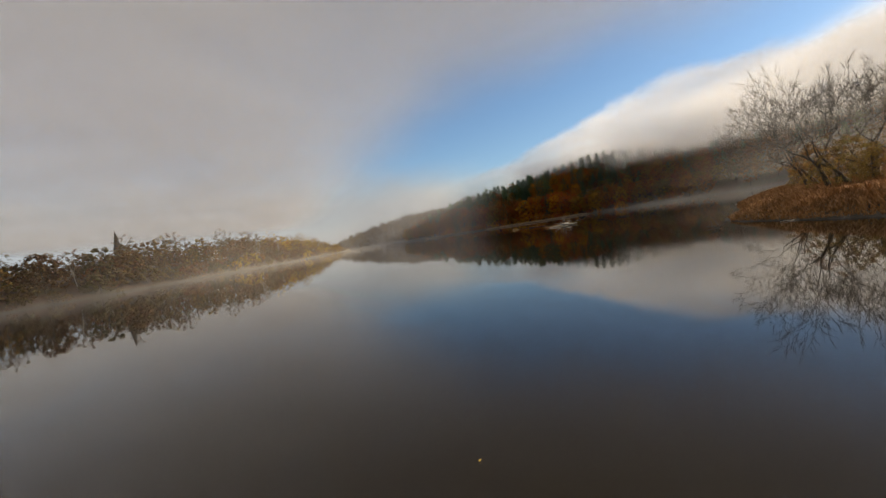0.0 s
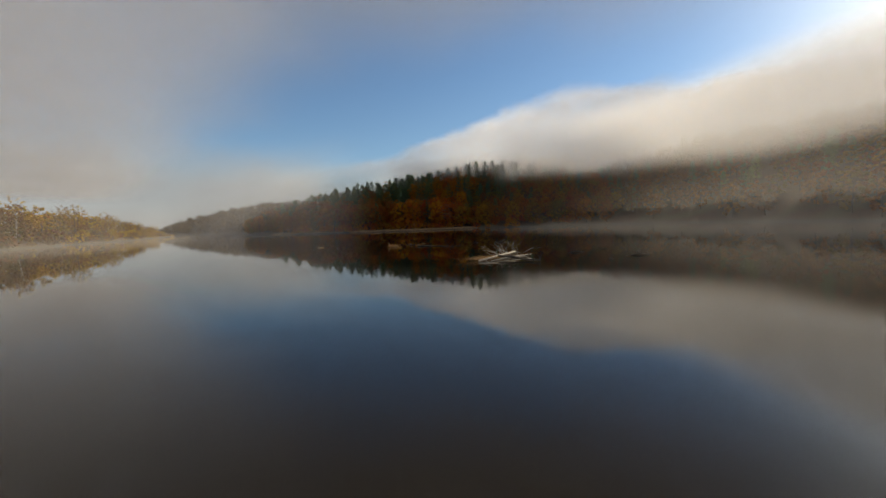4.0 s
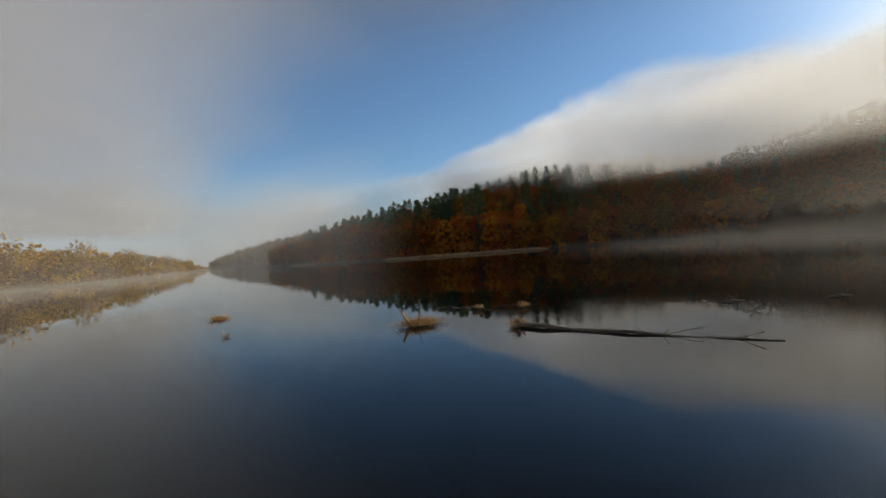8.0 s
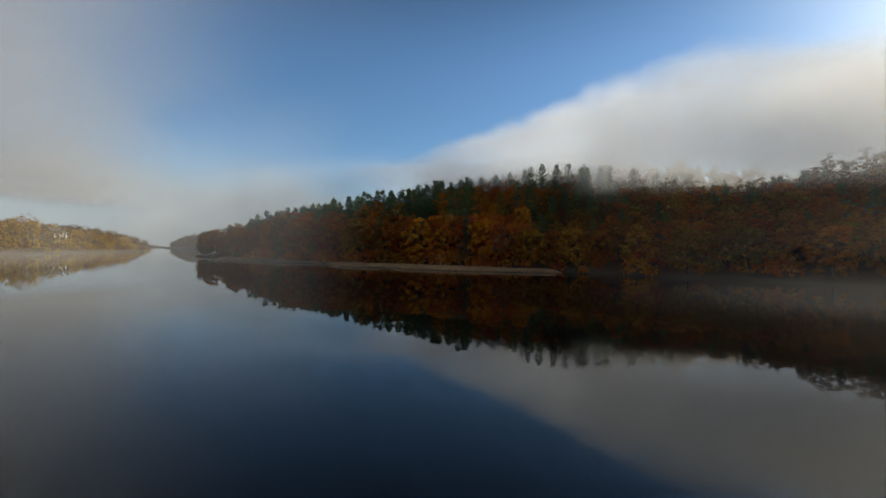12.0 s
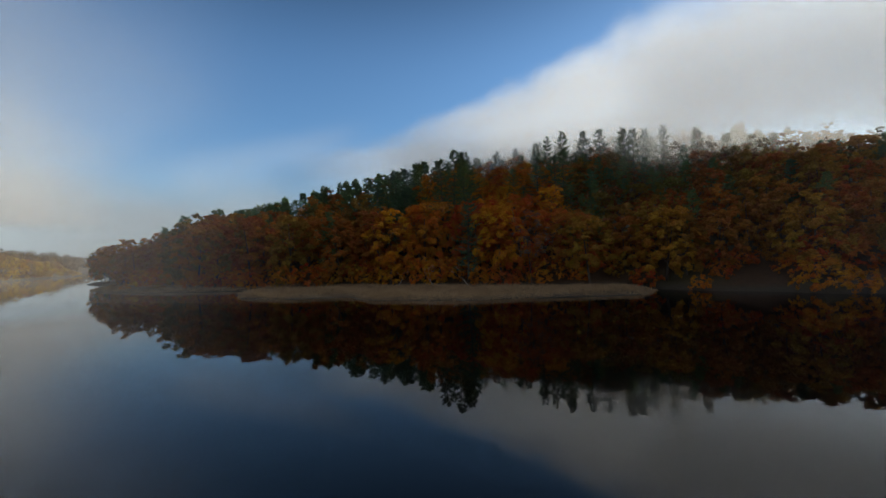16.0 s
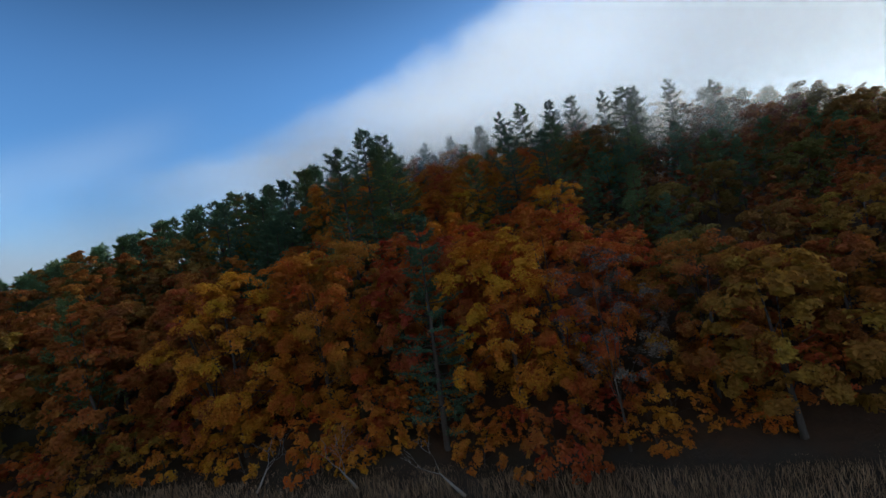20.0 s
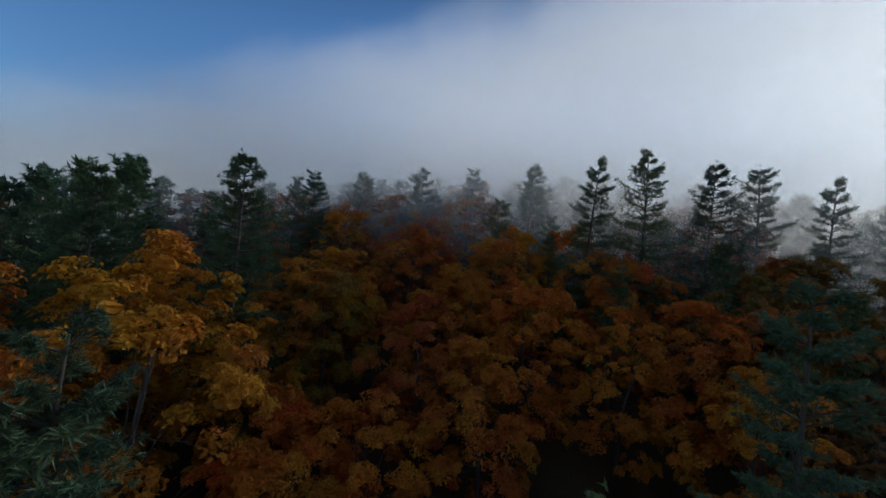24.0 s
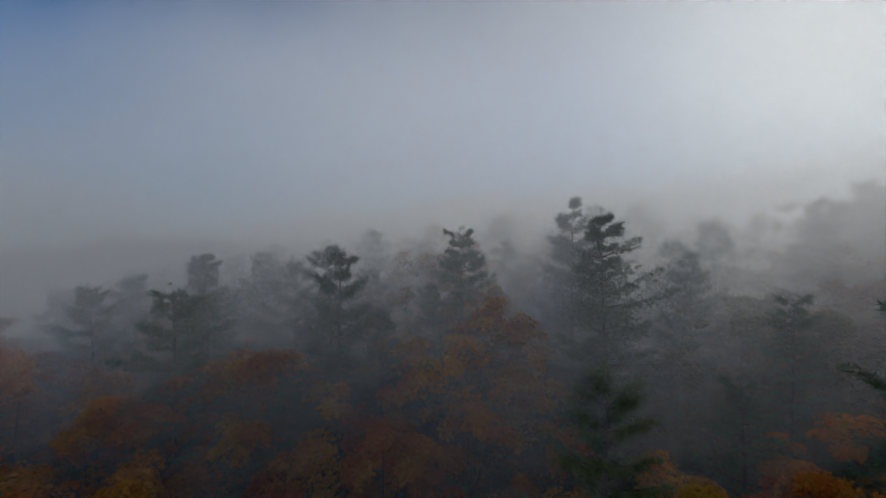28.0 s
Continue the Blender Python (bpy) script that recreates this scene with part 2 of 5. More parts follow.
def cloud_material(name, lo, hi, top, soft, most, scale, seed, ends=0.12, lump=0.1, curl=0.6, start=None):
    """The body of a cloud: see-through below lo, dense from hi up to a billowing upper edge at top (parts of the sheet's height)."""
    m, (add, mth, rm, mix, noi) = material(name)
    pos = add("ShaderNodeNewGeometry").outputs["Position"]
    mp = add("ShaderNodeMapping", pos)
    mp.inputs["Location"].default_value = (seed * 3.7, seed * 2.1, seed * 1.3)
    n1, n2 = noi(mp.outputs[0], scale, 3.0, 0.5, 0.3), noi(mp.outputs[0], scale * 4.0, 4.0, 0.55)
    uv = add("ShaderNodeSeparateXYZ", add("ShaderNodeTexCoord").outputs["UV"]).outputs
    v = mth("ADD", uv[1], mth("ADD", mth("MULTIPLY", mth("SUBTRACT", n1, 0.5), 2.0 * lump), mth("MULTIPLY", mth("SUBTRACT", n2, 0.5), curl * lump)))
    f = mth("MULTIPLY", rm(v, top, top - soft), rm(v, lo, hi))
    f = mth("MULTIPLY", f, mth("MULTIPLY", rm(uv[0], 0.0, start or ends), rm(uv[0], 1.0, 1.0 - ends)))
    f = mth("MULTIPLY", mth("MULTIPLY", f, rm(uv[1], 1.0, 0.97)), mth("MULTIPLY", rm(n1, 0.25, 0.65, 0.7, 1.0), most))
    body = add("ShaderNodeMixShader", 0.5, add("ShaderNodeBsdfDiffuse", (0.95, 0.95, 0.96, 1)).outputs[0], add("ShaderNodeBsdfTranslucent", (0.95, 0.95, 0.96, 1)).outputs[0])
    return finish(m, add, add("ShaderNodeMixShader", f, add("ShaderNodeBsdfTransparent").outputs[0], body.outputs[0]).outputs[0])


WATER, GROUND = water_material(), ground_material()
FALL_HUES = [(0.48, 0.12, 0.02), (0.62, 0.22, 0.016), (0.42, 0.11, 0.024), (0.62, 0.29, 0.018), (0.52, 0.20, 0.02), (0.58, 0.16, 0.016), (0.30, 0.20, 0.03), (0.44, 0.09, 0.028), (0.60, 0.32, 0.022)]
# far oaks: duller autumn hues, haze and shade put into the leaf colour
FAR_HAZED_HUES = [(0.22, 0.075, 0.03), (0.32, 0.13, 0.03), (0.17, 0.085, 0.035), (0.36, 0.17, 0.03), (0.14, 0.12, 0.035), (0.27, 0.085, 0.028), (0.2, 0.11, 0.05)]
# autumn gold with the warmth of the low sun put into the hues
SUN_GOLD_HUES = [(0.40, 0.23, 0.03), (0.28, 0.19, 0.045), (0.45, 0.29, 0.035), (0.21, 0.15, 0.06), (0.28, 0.14, 0.045)]
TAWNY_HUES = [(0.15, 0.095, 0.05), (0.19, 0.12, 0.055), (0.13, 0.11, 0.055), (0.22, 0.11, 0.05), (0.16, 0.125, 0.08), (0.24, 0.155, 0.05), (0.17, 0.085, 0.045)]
PINE_HUES = [(0.085, 0.145, 0.085), (0.14, 0.205, 0.08), (0.10, 0.175, 0.105), (0.18, 0.23, 0.075)]
# middle-distance oaks: autumn hues dulled to put the hillside's haze into them
MID_HAZED_HUES = [(0.34, 0.11, 0.028), (0.46, 0.19, 0.025), (0.30, 0.10, 0.03), (0.46, 0.24, 0.028), (0.25, 0.17, 0.035), (0.42, 0.14, 0.024), (0.34, 0.16, 0.035), (0.17, 0.16, 0.04)]
HAZED_FALL = leaf_material("russet_leaves", MID_HAZED_HUES, drift=0.1)
FALL, HAZED_FALL_J = leaf_material("autumn_leaves", FALL_HUES, drift=0.14), leaf_material("autumn_leaves_joined", FAR_HAZED_HUES, joined=True, drift=0.05)
SUN_GOLD, SUN_GOLD_J = leaf_material("golden_leaves", SUN_GOLD_HUES), leaf_material("golden_leaves_joined", SUN_GOLD_HUES, joined=True)
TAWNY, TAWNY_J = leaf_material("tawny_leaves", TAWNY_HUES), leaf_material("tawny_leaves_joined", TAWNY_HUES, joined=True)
NEEDLE, NEEDLE_J = leaf_material("pine_needles", PINE_HUES, 0.2, 0.4), leaf_material("pine_needles_joined", PINE_HUES, 0.2, 0.4, True)
YELLOW = leaf_material("fallen_yellow_leaves", [(0.55, 0.33, 0.05), (0.62, 0.40, 0.06)])
TWIGGY = leaf_material("dry_twigs", [(0.20, 0.165, 0.13), (0.16, 0.13, 0.10), (0.23, 0.19, 0.15)], 0.15)
BARK = bark_material("grey_brown_bark", (0.055, 0.045, 0.036), (0.14, 0.12, 0.10))
PALEBARK = bark_material("pale_bark", (0.22, 0.20, 0.17), (0.42, 0.40, 0.36))
FARWOOD = far_wood_material()
REED = straw_material("dry_reeds", (0.24, 0.15, 0.08), (0.50, 0.35, 0.20), 0.35)
STRAW = straw_material("tangled_straw", (0.36, 0.19, 0.06), (0.66, 0.42, 0.18))
GRASS = straw_material("rust_grass", (0.26, 0.12, 0.04), (0.46, 0.24, 0.08), 0.5)
DRIFT = wood_material("wet_driftwood", (0.055, 0.045, 0.035), (0.17, 0.14, 0.11))
DRYWOOD = wood_material("dry_root_wood", (0.30, 0.17, 0.07), (0.55, 0.36, 0.18))
BLEACHED = wood_material("bleached_log", (0.60, 0.52, 0.40), (0.88, 0.82, 0.70))


# ---- geometry tools ----
def mesh_object(name, verts, faces, mat, parent=None, label="", smooth=False, uvs=None):
    me = bpy.data.meshes.new(name)
    me.from_pydata([tuple(v) for v in verts] if not isinstance(verts, np.ndarray) else verts.tolist(), [], faces if isinstance(faces, list) else faces.tolist())
    me.materials.append(mat)
    if smooth:
        me.shade_smooth()
    if uvs is not None:
        layer = me.uv_layers.new(name="UVMap")
        layer.data.foreach_set("uv", np.asarray(uvs, float).ravel())
    ob = new(name, me)
    if parent is not None:
        ob.parent = parent
    if label:
        ob["label"] = label
    return ob


def tube(points, radii, sides=6):
    """A tapered tube along points; returns verts, faces."""
    pts = [Vector(p) for p in points]
    verts, faces = [], []
    for k, p in enumerate(pts):
        ahead = (pts[min(k + 1, len(pts) - 1)] - pts[max(k - 1, 0)]).normalized()
        side = ahead.cross(Vector((0.31, 0.17, 0.94)) if abs(ahead.z) < 0.9 else Vector((1, 0.1, 0))).normalized()
        up = side.cross(ahead)
        for s in range(sides):
            a = 2 * math.pi * s / sides
            verts.append(p + radii[k] * (math.cos(a) * side + math.sin(a) * up))
    for k in range(len(pts) - 1):
        for s in range(sides):
            a, b = k * sides + s, k * sides + (s + 1) % sides
            faces.append((a, b, b + sides, a + sides))
    faces.append(tuple(range(sides))[::-1])
    faces.append(tuple(len(verts) - sides + s for s in range(sides)))
    return verts, faces


class Pile:
    """Gathers pieces of one mesh."""

    def __init__(self):
        self.v, self.f = [], []

    def put(self, vf):
        n = len(self.v)
        self.v += vf[0]
        self.f += [tuple(i + n for i in face) for face in vf[1]]

    def tube(self, points, radii, sides=6):
        self.put(tube(points, radii, sides))

    def make(self, name, mat, parent=None, label="", smooth=True):
        return mesh_object(name, self.v, self.f, mat, parent, label, smooth)


def cards(centres, normals, size, rng, stretch=1.0, along=None, bend=0.25, wide=0.62):
    """Small bent leaf shapes (two triangles each) at centres, facing normals."""
    n = len(centres)
    nrm = normals / (np.linalg.norm(normals, axis=1, keepdims=True) + 1e-9)
    if along is None:
        along = rng.normal(size=(n, 3))
    u = along - nrm * (along * nrm).sum(1, keepdims=True)
    u /= np.linalg.norm(u, axis=1, keepdims=True) + 1e-9
    w = np.cross(nrm, u)
    s = (size * rng.uniform(0.6, 1.35, n))[:, None]
    a = centres - u * s * stretch
    b = centres + w * s * wide + nrm * s * bend
    c = centres + u * s * stretch
    d = centres - w * s * wide + nrm * s * bend
    v = np.stack([a, b, c, d], 1).reshape(-1, 3)
    k = np.arange(n)[:, None] * 4
    f = np.concatenate([k + [0, 1, 2], k + [0, 2, 3]], 1).reshape(-1, 3)
    return v, f


# ---- the lie of the land ----
HILL = [(-19, 321), (-8, 297), (4, 284), (24, 270), (34, 262), (49, 259), (67, 242), (82, 229), (94, 210), (108, 201), (121, 178), (128, 150),
        (124, 120), (118, 90), (135, 55), (190, 20), (300, -60), (700, -160), (1500, -100), (1500, 1500), (300, 1500), (-60, 1500), (-330, 1150), (-200, 830), (-85, 680), (-45, 560), (-35, 420), (-37, 362), (-34, 346)]
LEFT = [(-122, 530), (-112, 440), (-101, 360), (-97, 295), (-98, 240), (-106, 190), (-124, 130), (-148, 60), (-180, 0), (-250, -120), (-500, -300),
        (-1500, -400), (-1500, 1500), (-500, 1500), (-330, 900), (-200, 680), (-150, 590)]
ISLAND = [(20, 28.5), (23, 33), (28, 38), (33, 45.5), (40, 55), (46, 60.5), (56, 60), (75, 40), (78, -5), (60, -22), (40, -14), (25, 5), (20, 16), (19.4, 22)]
REEDS = [(-13, 300), (-9, 293), (8, 275), (24, 267), (30.5, 266.5), (27, 261), (29, 249), (36, 243), (45.3, 240), (46.5, 234.5), (53, 229.5),
         (60.5, 226), (69.5, 223.5), (79, 220.5), (84, 224), (85, 229), (68, 244), (50, 261), (34, 266), (24, 273), (4, 290), (-8, 306)]


def signed_distance(poly, px, py):
    """Distance to a polygon's edge, positive inside; for arrays."""
    px, py = np.asarray(px, float), np.asarray(py, float)
    best, inside = np.full(px.shape, 1e18), np.zeros(px.shape, bool)
    for (ax, ay), (bx, by) in zip(poly, poly[1:] + poly[:1]):
        dx, dy = bx - ax, by - ay
        t = np.clip(((px - ax) * dx + (py - ay) * dy) / (dx * dx + dy * dy), 0, 1)
        best = np.minimum(best, (px - ax - t * dx) ** 2 + (py - ay - t * dy) ** 2)
        cross = (ay > py) != (by > py)
        with np.errstate(divide="ignore", invalid="ignore"):
            inside ^= cross & (px < ax + (py - ay) * dx / (dy if dy else 1e-9))
    return np.where(inside, 1, -1) * np.sqrt(best)


def bumps(x, y, size, seed=0.0):
    """Smooth uneven ground between -1 and 1."""
    a = np.sin(x / size + seed) * np.cos(y / size * 0.9 + 1.7 * seed) + 0.6 * np.sin((x + 0.7 * y) / size * 1.9 + 2.1 + seed)
    return (a + 0.4 * np.cos((y - 0.5 * x) / size * 3.7 + seed * 3)) / 2.0


def height(x, y):
    x, y = np.asarray(x, float), np.asarray(y, float)
    wob = 1.6 * bumps(x, y, 7.0, 0.4)
    dh = signed_distance(HILL, x, y) + wob
    dl = signed_distance(LEFT, x, y) + wob
    di = signed_distance(ISLAND, x, y) + 0.3 * wob
    dr = signed_distance(REEDS, x, y) + 0.5 * wob
    z = -0.25 * np.minimum(6, np.maximum(0, -np.maximum(np.maximum(dh, dl), np.maximum(di, dr)))) - 0.1
    inl = np.maximum(dh, 0)
    slope = HILL_TOP * (1 - np.exp(-np.maximum(inl - 2, 0) / HILL_RUN)) + 0.5 + 1.2 * bumps(x, y, 23.0) * np.clip(inl / 25, 0, 1) \
        + 4.0 * bumps(x, y, 90.0, 1.2) * np.clip(inl / 120, 0, 1)
    slope = 0.5 + (slope - 0.5) * np.maximum(np.clip(0.24 + 0.0106 * x, 0.2, 1.0), 0.6 * np.clip((y - 520) / 250, 0, 1))
    z = np.where(dh > 0, np.minimum(0.3 * dh, 0.5) + slope - 0.5, z)
    il = np.maximum(dl, 0)
    bank = 13 * (1 - np.exp(-np.maximum(il - 3, 0) / 40.0)) + 1.0 * bumps(x, y, 30.0, 2.0) * np.clip(il / 40, 0, 1)
    z = np.where(dl > 0, np.minimum(0.3 * dl, 0.5) + bank, z)
    z = np.where(di > 0, np.minimum(0.25 * di, 1.1), z)
    z = np.where((dr > 0) & (dh <= 0), np.maximum(z, np.minimum(0.12 * dr, 0.3)), z)
    far = np.hypot(x - 40, y - 200)
    # ridges that close the valley
    z = z + np.where(dh > 0, 1, 0) * 32 * np.clip((far - 420) / 500, 0, 1) * np.clip(dh / 200, 0, 1)
    z = z + np.where(dl > 0, 1, 0) * 30 * np.clip((far - 650) / 600, 0, 1) * np.clip(dl / 140, 0, 1)
    return z


HILL_TOP, HILL_RUN = 40.0, 80.0


def graded(lo, hi, a, b, fine, grow=1.13):
    """Grid lines from lo to hi, fine between a and b."""
    mid = list(np.arange(a, b + 0.1, fine))
    step, up = fine, []
    v = b
    while v < hi:
        step *= grow
        v += step
        up.append(min(v, hi))
    step, down = fine, []
    v = a
    while v > lo:
        step *= grow
        v -= step
        down.append(max(v, lo))
    return np.array(down[::-1] + mid + up)


gx, gy = graded(-4200, 4200, -140, 230, 3.0), graded(-4200, 4200, -30, 420, 3.0)
X, Y = np.meshgrid(gx, gy)
Zg = height(X, Y)
nx, ny = len(gx), len(gy)
ii = (np.arange(ny - 1)[:, None] * nx + np.arange(nx - 1)).ravel()
ground = mesh_object("ground", np.stack([X, Y, Zg], -1).reshape(-1, 3), np.stack([ii, ii + 1, ii + nx + 1, ii + nx], 1), GROUND, smooth=True)
tagged(ground, "leaf-littered river banks and wooded hillside", "ground", kind="structure")

# the river: one still sheet
water = mesh_object("water", [(-4200, -4200, 0), (4200, -4200, 0), (4200, 4200, 0), (-4200, 4200, 0)], [(0, 1, 2, 3)], WATER)
tagged(water, "still dark river mirroring sky and hill", "river", kind="structure")


# ---- trees ----
def ball(sub):
    bm = bmesh.new()
    bmesh.ops.create_icosphere(bm, subdivisions=sub, radius=1.0)
    v, f = np.array([x.co[:] for x in bm.verts]), np.array([[x.index for x in g.verts] for g in bm.faces])
    bm.free()
    return v, f


HEART = ball(2)


def leafy_crown(rng, rx, rz, base, lumps, leaves, size, heart=0.3, sprays=7):
    """Boughs over an egg-shaped crown, each of several flat sprays of leaves with gaps between them; returns verts, faces and the boughs' centres."""
    k = np.arange(lumps)
    zz = 1 - 1.8 * (k + 0.5) / lumps
    phi = k * 2.39996 + rng.uniform(0, 6.28)
    rad = np.sqrt(np.maximum(0, 1 - zz**2)) * rng.uniform(0.5, 1.08, lumps)
    c = np.stack([rx * rad * np.cos(phi), rx * rad * np.sin(phi), base + rz + rz * zz * rng.uniform(0.72, 1.02, lumps)], 1)
    lr = rng.uniform(0.2, 0.36, lumps) * rx
    # sprays sit on the outer and upper side of their bough
    n = lumps * sprays
    of = np.repeat(k, sprays)
    out = c[of] - np.array([0, 0, base + rz * 0.8])
    out /= np.linalg.norm(out, axis=1, keepdims=True) + 1e-9
    d = rng.normal(size=(n, 3)) + out * 0.9 + np.array([0, 0, 0.35])
    d /= np.linalg.norm(d, axis=1, keepdims=True)
    sc = c[of] + d * (lr[of] * rng.uniform(0.55, 1.1, n))[:, None] * np.array([1, 1, 0.8])
    sr = lr[of] * rng.uniform(0.3, 0.52, n)
    up = out * 0.7 + d * 0.6 + np.array([0, 0, 0.8]) + rng.normal(size=(n, 3)) * 0.25
    up /= np.linalg.norm(up, axis=1, keepdims=True)
    which = rng.integers(0, n, leaves)
    q = rng.normal(size=(leaves, 3))
    q /= np.linalg.norm(q, axis=1, keepdims=True)
    q *= rng.uniform(0.1, 1.1, (leaves, 1)) ** 0.6
    flat = (q * up[which]).sum(1, keepdims=True)
    q = q - up[which] * flat * 0.6 - up[which] * (0.35 * (q**2).sum(1, keepdims=True))
    p = sc[which] + q * sr[which][:, None]
    nrm = up[which] + q * 0.5 + rng.normal(size=(leaves, 3)) * 0.42
    v, f = cards(p, nrm, size, rng)
    if not heart:
        return v, f, c
    m = len(HEART[0])
    hv = np.concatenate([c[b] + HEART[0] * lr[b] * heart * np.array([1, 1, 0.72]) * rng.uniform(0.5, 1.2, (m, 1)) for b in range(lumps)])
    hf = np.concatenate([HEART[1] + len(v) + m * b for b in range(lumps)])
    return np.concatenate([v, hv]), np.concatenate([f, hf]), c


def broadleaf(name, seed, tall, rx, lumps, leaves, size, leafmat, bark, stem=0.3, detail=True, clear=0.28, heart=0.3, sprays=7):
    """A broad-leaved tree: a tapered trunk with limbs, and a crown of small leaves."""
    rng = np.random.default_rng(seed)
    root = new(name)
    base = tall * clear
    v, f, boughs = leafy_crown(rng, rx, (tall - base) / 2, base, lumps, leaves, size, heart, sprays)
    mesh_object("crown", v, f, leafmat, root)
    wood = Pile()
    lean = rng.normal(size=2) * 0.35
    pts, rad = [], []
    for k in range(7):
        t = k / 6
        pts.append((lean[0] * t * t * 2 + 0.1 * math.sin(5 * t + seed), lean[1] * t * t * 2 + 0.1 * math.cos(4 * t), -0.8 + t * (tall * 0.82 + 0.8)))
        rad.append(stem * (1.25 if k == 0 else 1) * (1 - 0.86 * t))
    wood.tube(pts, rad, 7 if detail else 5)
    for c in boughs[rng.permutation(len(boughs))[: 14 if detail else 5]]:
        t = rng.uniform(0.35, 0.8)
        a = Vector(pts[int(t * 6)])
        b = Vector(c)
        m = a.lerp(b, 0.5) + Vector((0, 0, 0.25 + 0.1 * tall / 10))
        wood.tube([a, m, b], [stem * 0.36 * (1.1 - t), stem * 0.2 * (1.1 - t), 0.02], 4)
    wood.make("trunk", bark, root)
    return root


def pine(name, seed, tall, reach, whorls, shoots, tufts, needles, size, clear=0.3, detail=True, slim=0.2):
    """A white pine: a straight stem and tiers of level branches; each bears a flat fan of shoots with starry needle tufts."""
    rng = np.random.default_rng(seed)
    root = new(name)
    wood = Pile()
    bend = rng.normal(size=2) * 0.3
    stem = lambda t: Vector((bend[0] * t * t, bend[1] * t * t, t * tall))  # noqa: E731
    wood.tube([stem(k / 6) - Vector((0, 0, 0.8 if k == 0 else 0)) for k in range(7)], [0.26 * (1 - 0.95 * k / 6) * tall / 18 + 0.012 for k in range(7)], 6)
    cs, al = [], []
    gap = rng.uniform(0.35, 0.75)
    for w in range(whorls):
        s = (w + rng.uniform(-0.25, 0.25)) / whorls
        t = clear + (1 - clear) * max(s, 0)
        s = min(max(s, 0.0), 0.97)
        length = reach * (0.55 + 0.45 * min(1, s * 2.6)) * (1 - s**1.3) ** 0.9 * rng.uniform(0.7, 1.15) + 0.35
        length *= 0.6 if abs(s - gap) < 0.04 else 1.0
        turn = rng.uniform(0, 6.28)
        for b in range(3):
            if rng.uniform() < 0.08:
                continue
            a = turn + b * 2.094 + rng.uniform(-0.7, 0.7)
            ln = length * rng.uniform(0.42, 1.22)
            out = np.array([math.cos(a), math.sin(a), 0])
            perp = np.array([-out[1], out[0], 0])
            lift = -0.05 + 0.6 * s * s + rng.uniform(-0.14, 0.16)
            p0 = np.array(stem(min(t + rng.uniform(-0.012, 0.012), 0.985)))
            path = lambda q: p0 + out * ln * q + np.array([0, 0, ln * (lift * q + 0.16 * q**3)])  # noqa: E731
            if detail:
                wood.tube([path(0), path(0.5), path(0.95)], [0.03 + 0.012 * ln, 0.018 + 0.006 * ln, 0.008], 4)
            q = np.linspace(0.3, 0.98, shoots) + rng.uniform(-0.04, 0.04, shoots)
            side = np.where(np.arange(shoots) % 2, 1.0, -1.0)
            sl = ln * 0.42 * (1.12 - q * 0.75) * rng.uniform(0.7, 1.2, shoots) + 0.12
            way = out * 0.75 + perp * side[:, None] * rng.uniform(0.5, 1.0, (shoots, 1)) + np.array([0, 0, 0.12]) + rng.normal(size=(shoots, 3)) * 0.08
            way[-1] = out + np.array([0, 0, 0.3])
            base = np.array([path(x) for x in q])
            for k in range(tufts):
                cs.append(base + way * (sl * (k + 0.6) / tufts)[:, None] + rng.normal(size=(shoots, 3)) * 0.05)
                al.append(way + np.array([0, 0, 0.25]))
    # the leader
    cs.append(np.array(stem(1.0)) - np.array([0, 0, 0.3]) + rng.normal(size=(6, 3)) * [0.12, 0.12, 0.25])
    al.append(np.array([[0, 0, 1.0]] * 6))
    c, a = np.repeat(np.concatenate(cs), needles, 0), np.repeat(np.concatenate(al), needles, 0)
    n = len(c)
    a = a / np.linalg.norm(a, axis=1, keepdims=True) + rng.normal(size=(n, 3)) * 0.55
    a /= np.linalg.norm(a, axis=1, keepdims=True)
    v, f = cards(c + a * size * 0.9, np.array([0, 0, 0.8]) + rng.normal(size=(n, 3)) * 0.6, size, rng, 1.25, a, 0.1, slim)
    mesh_object("needles", v, f, NEEDLE, root)
    wood.make("trunk", BARK, root)
    return root


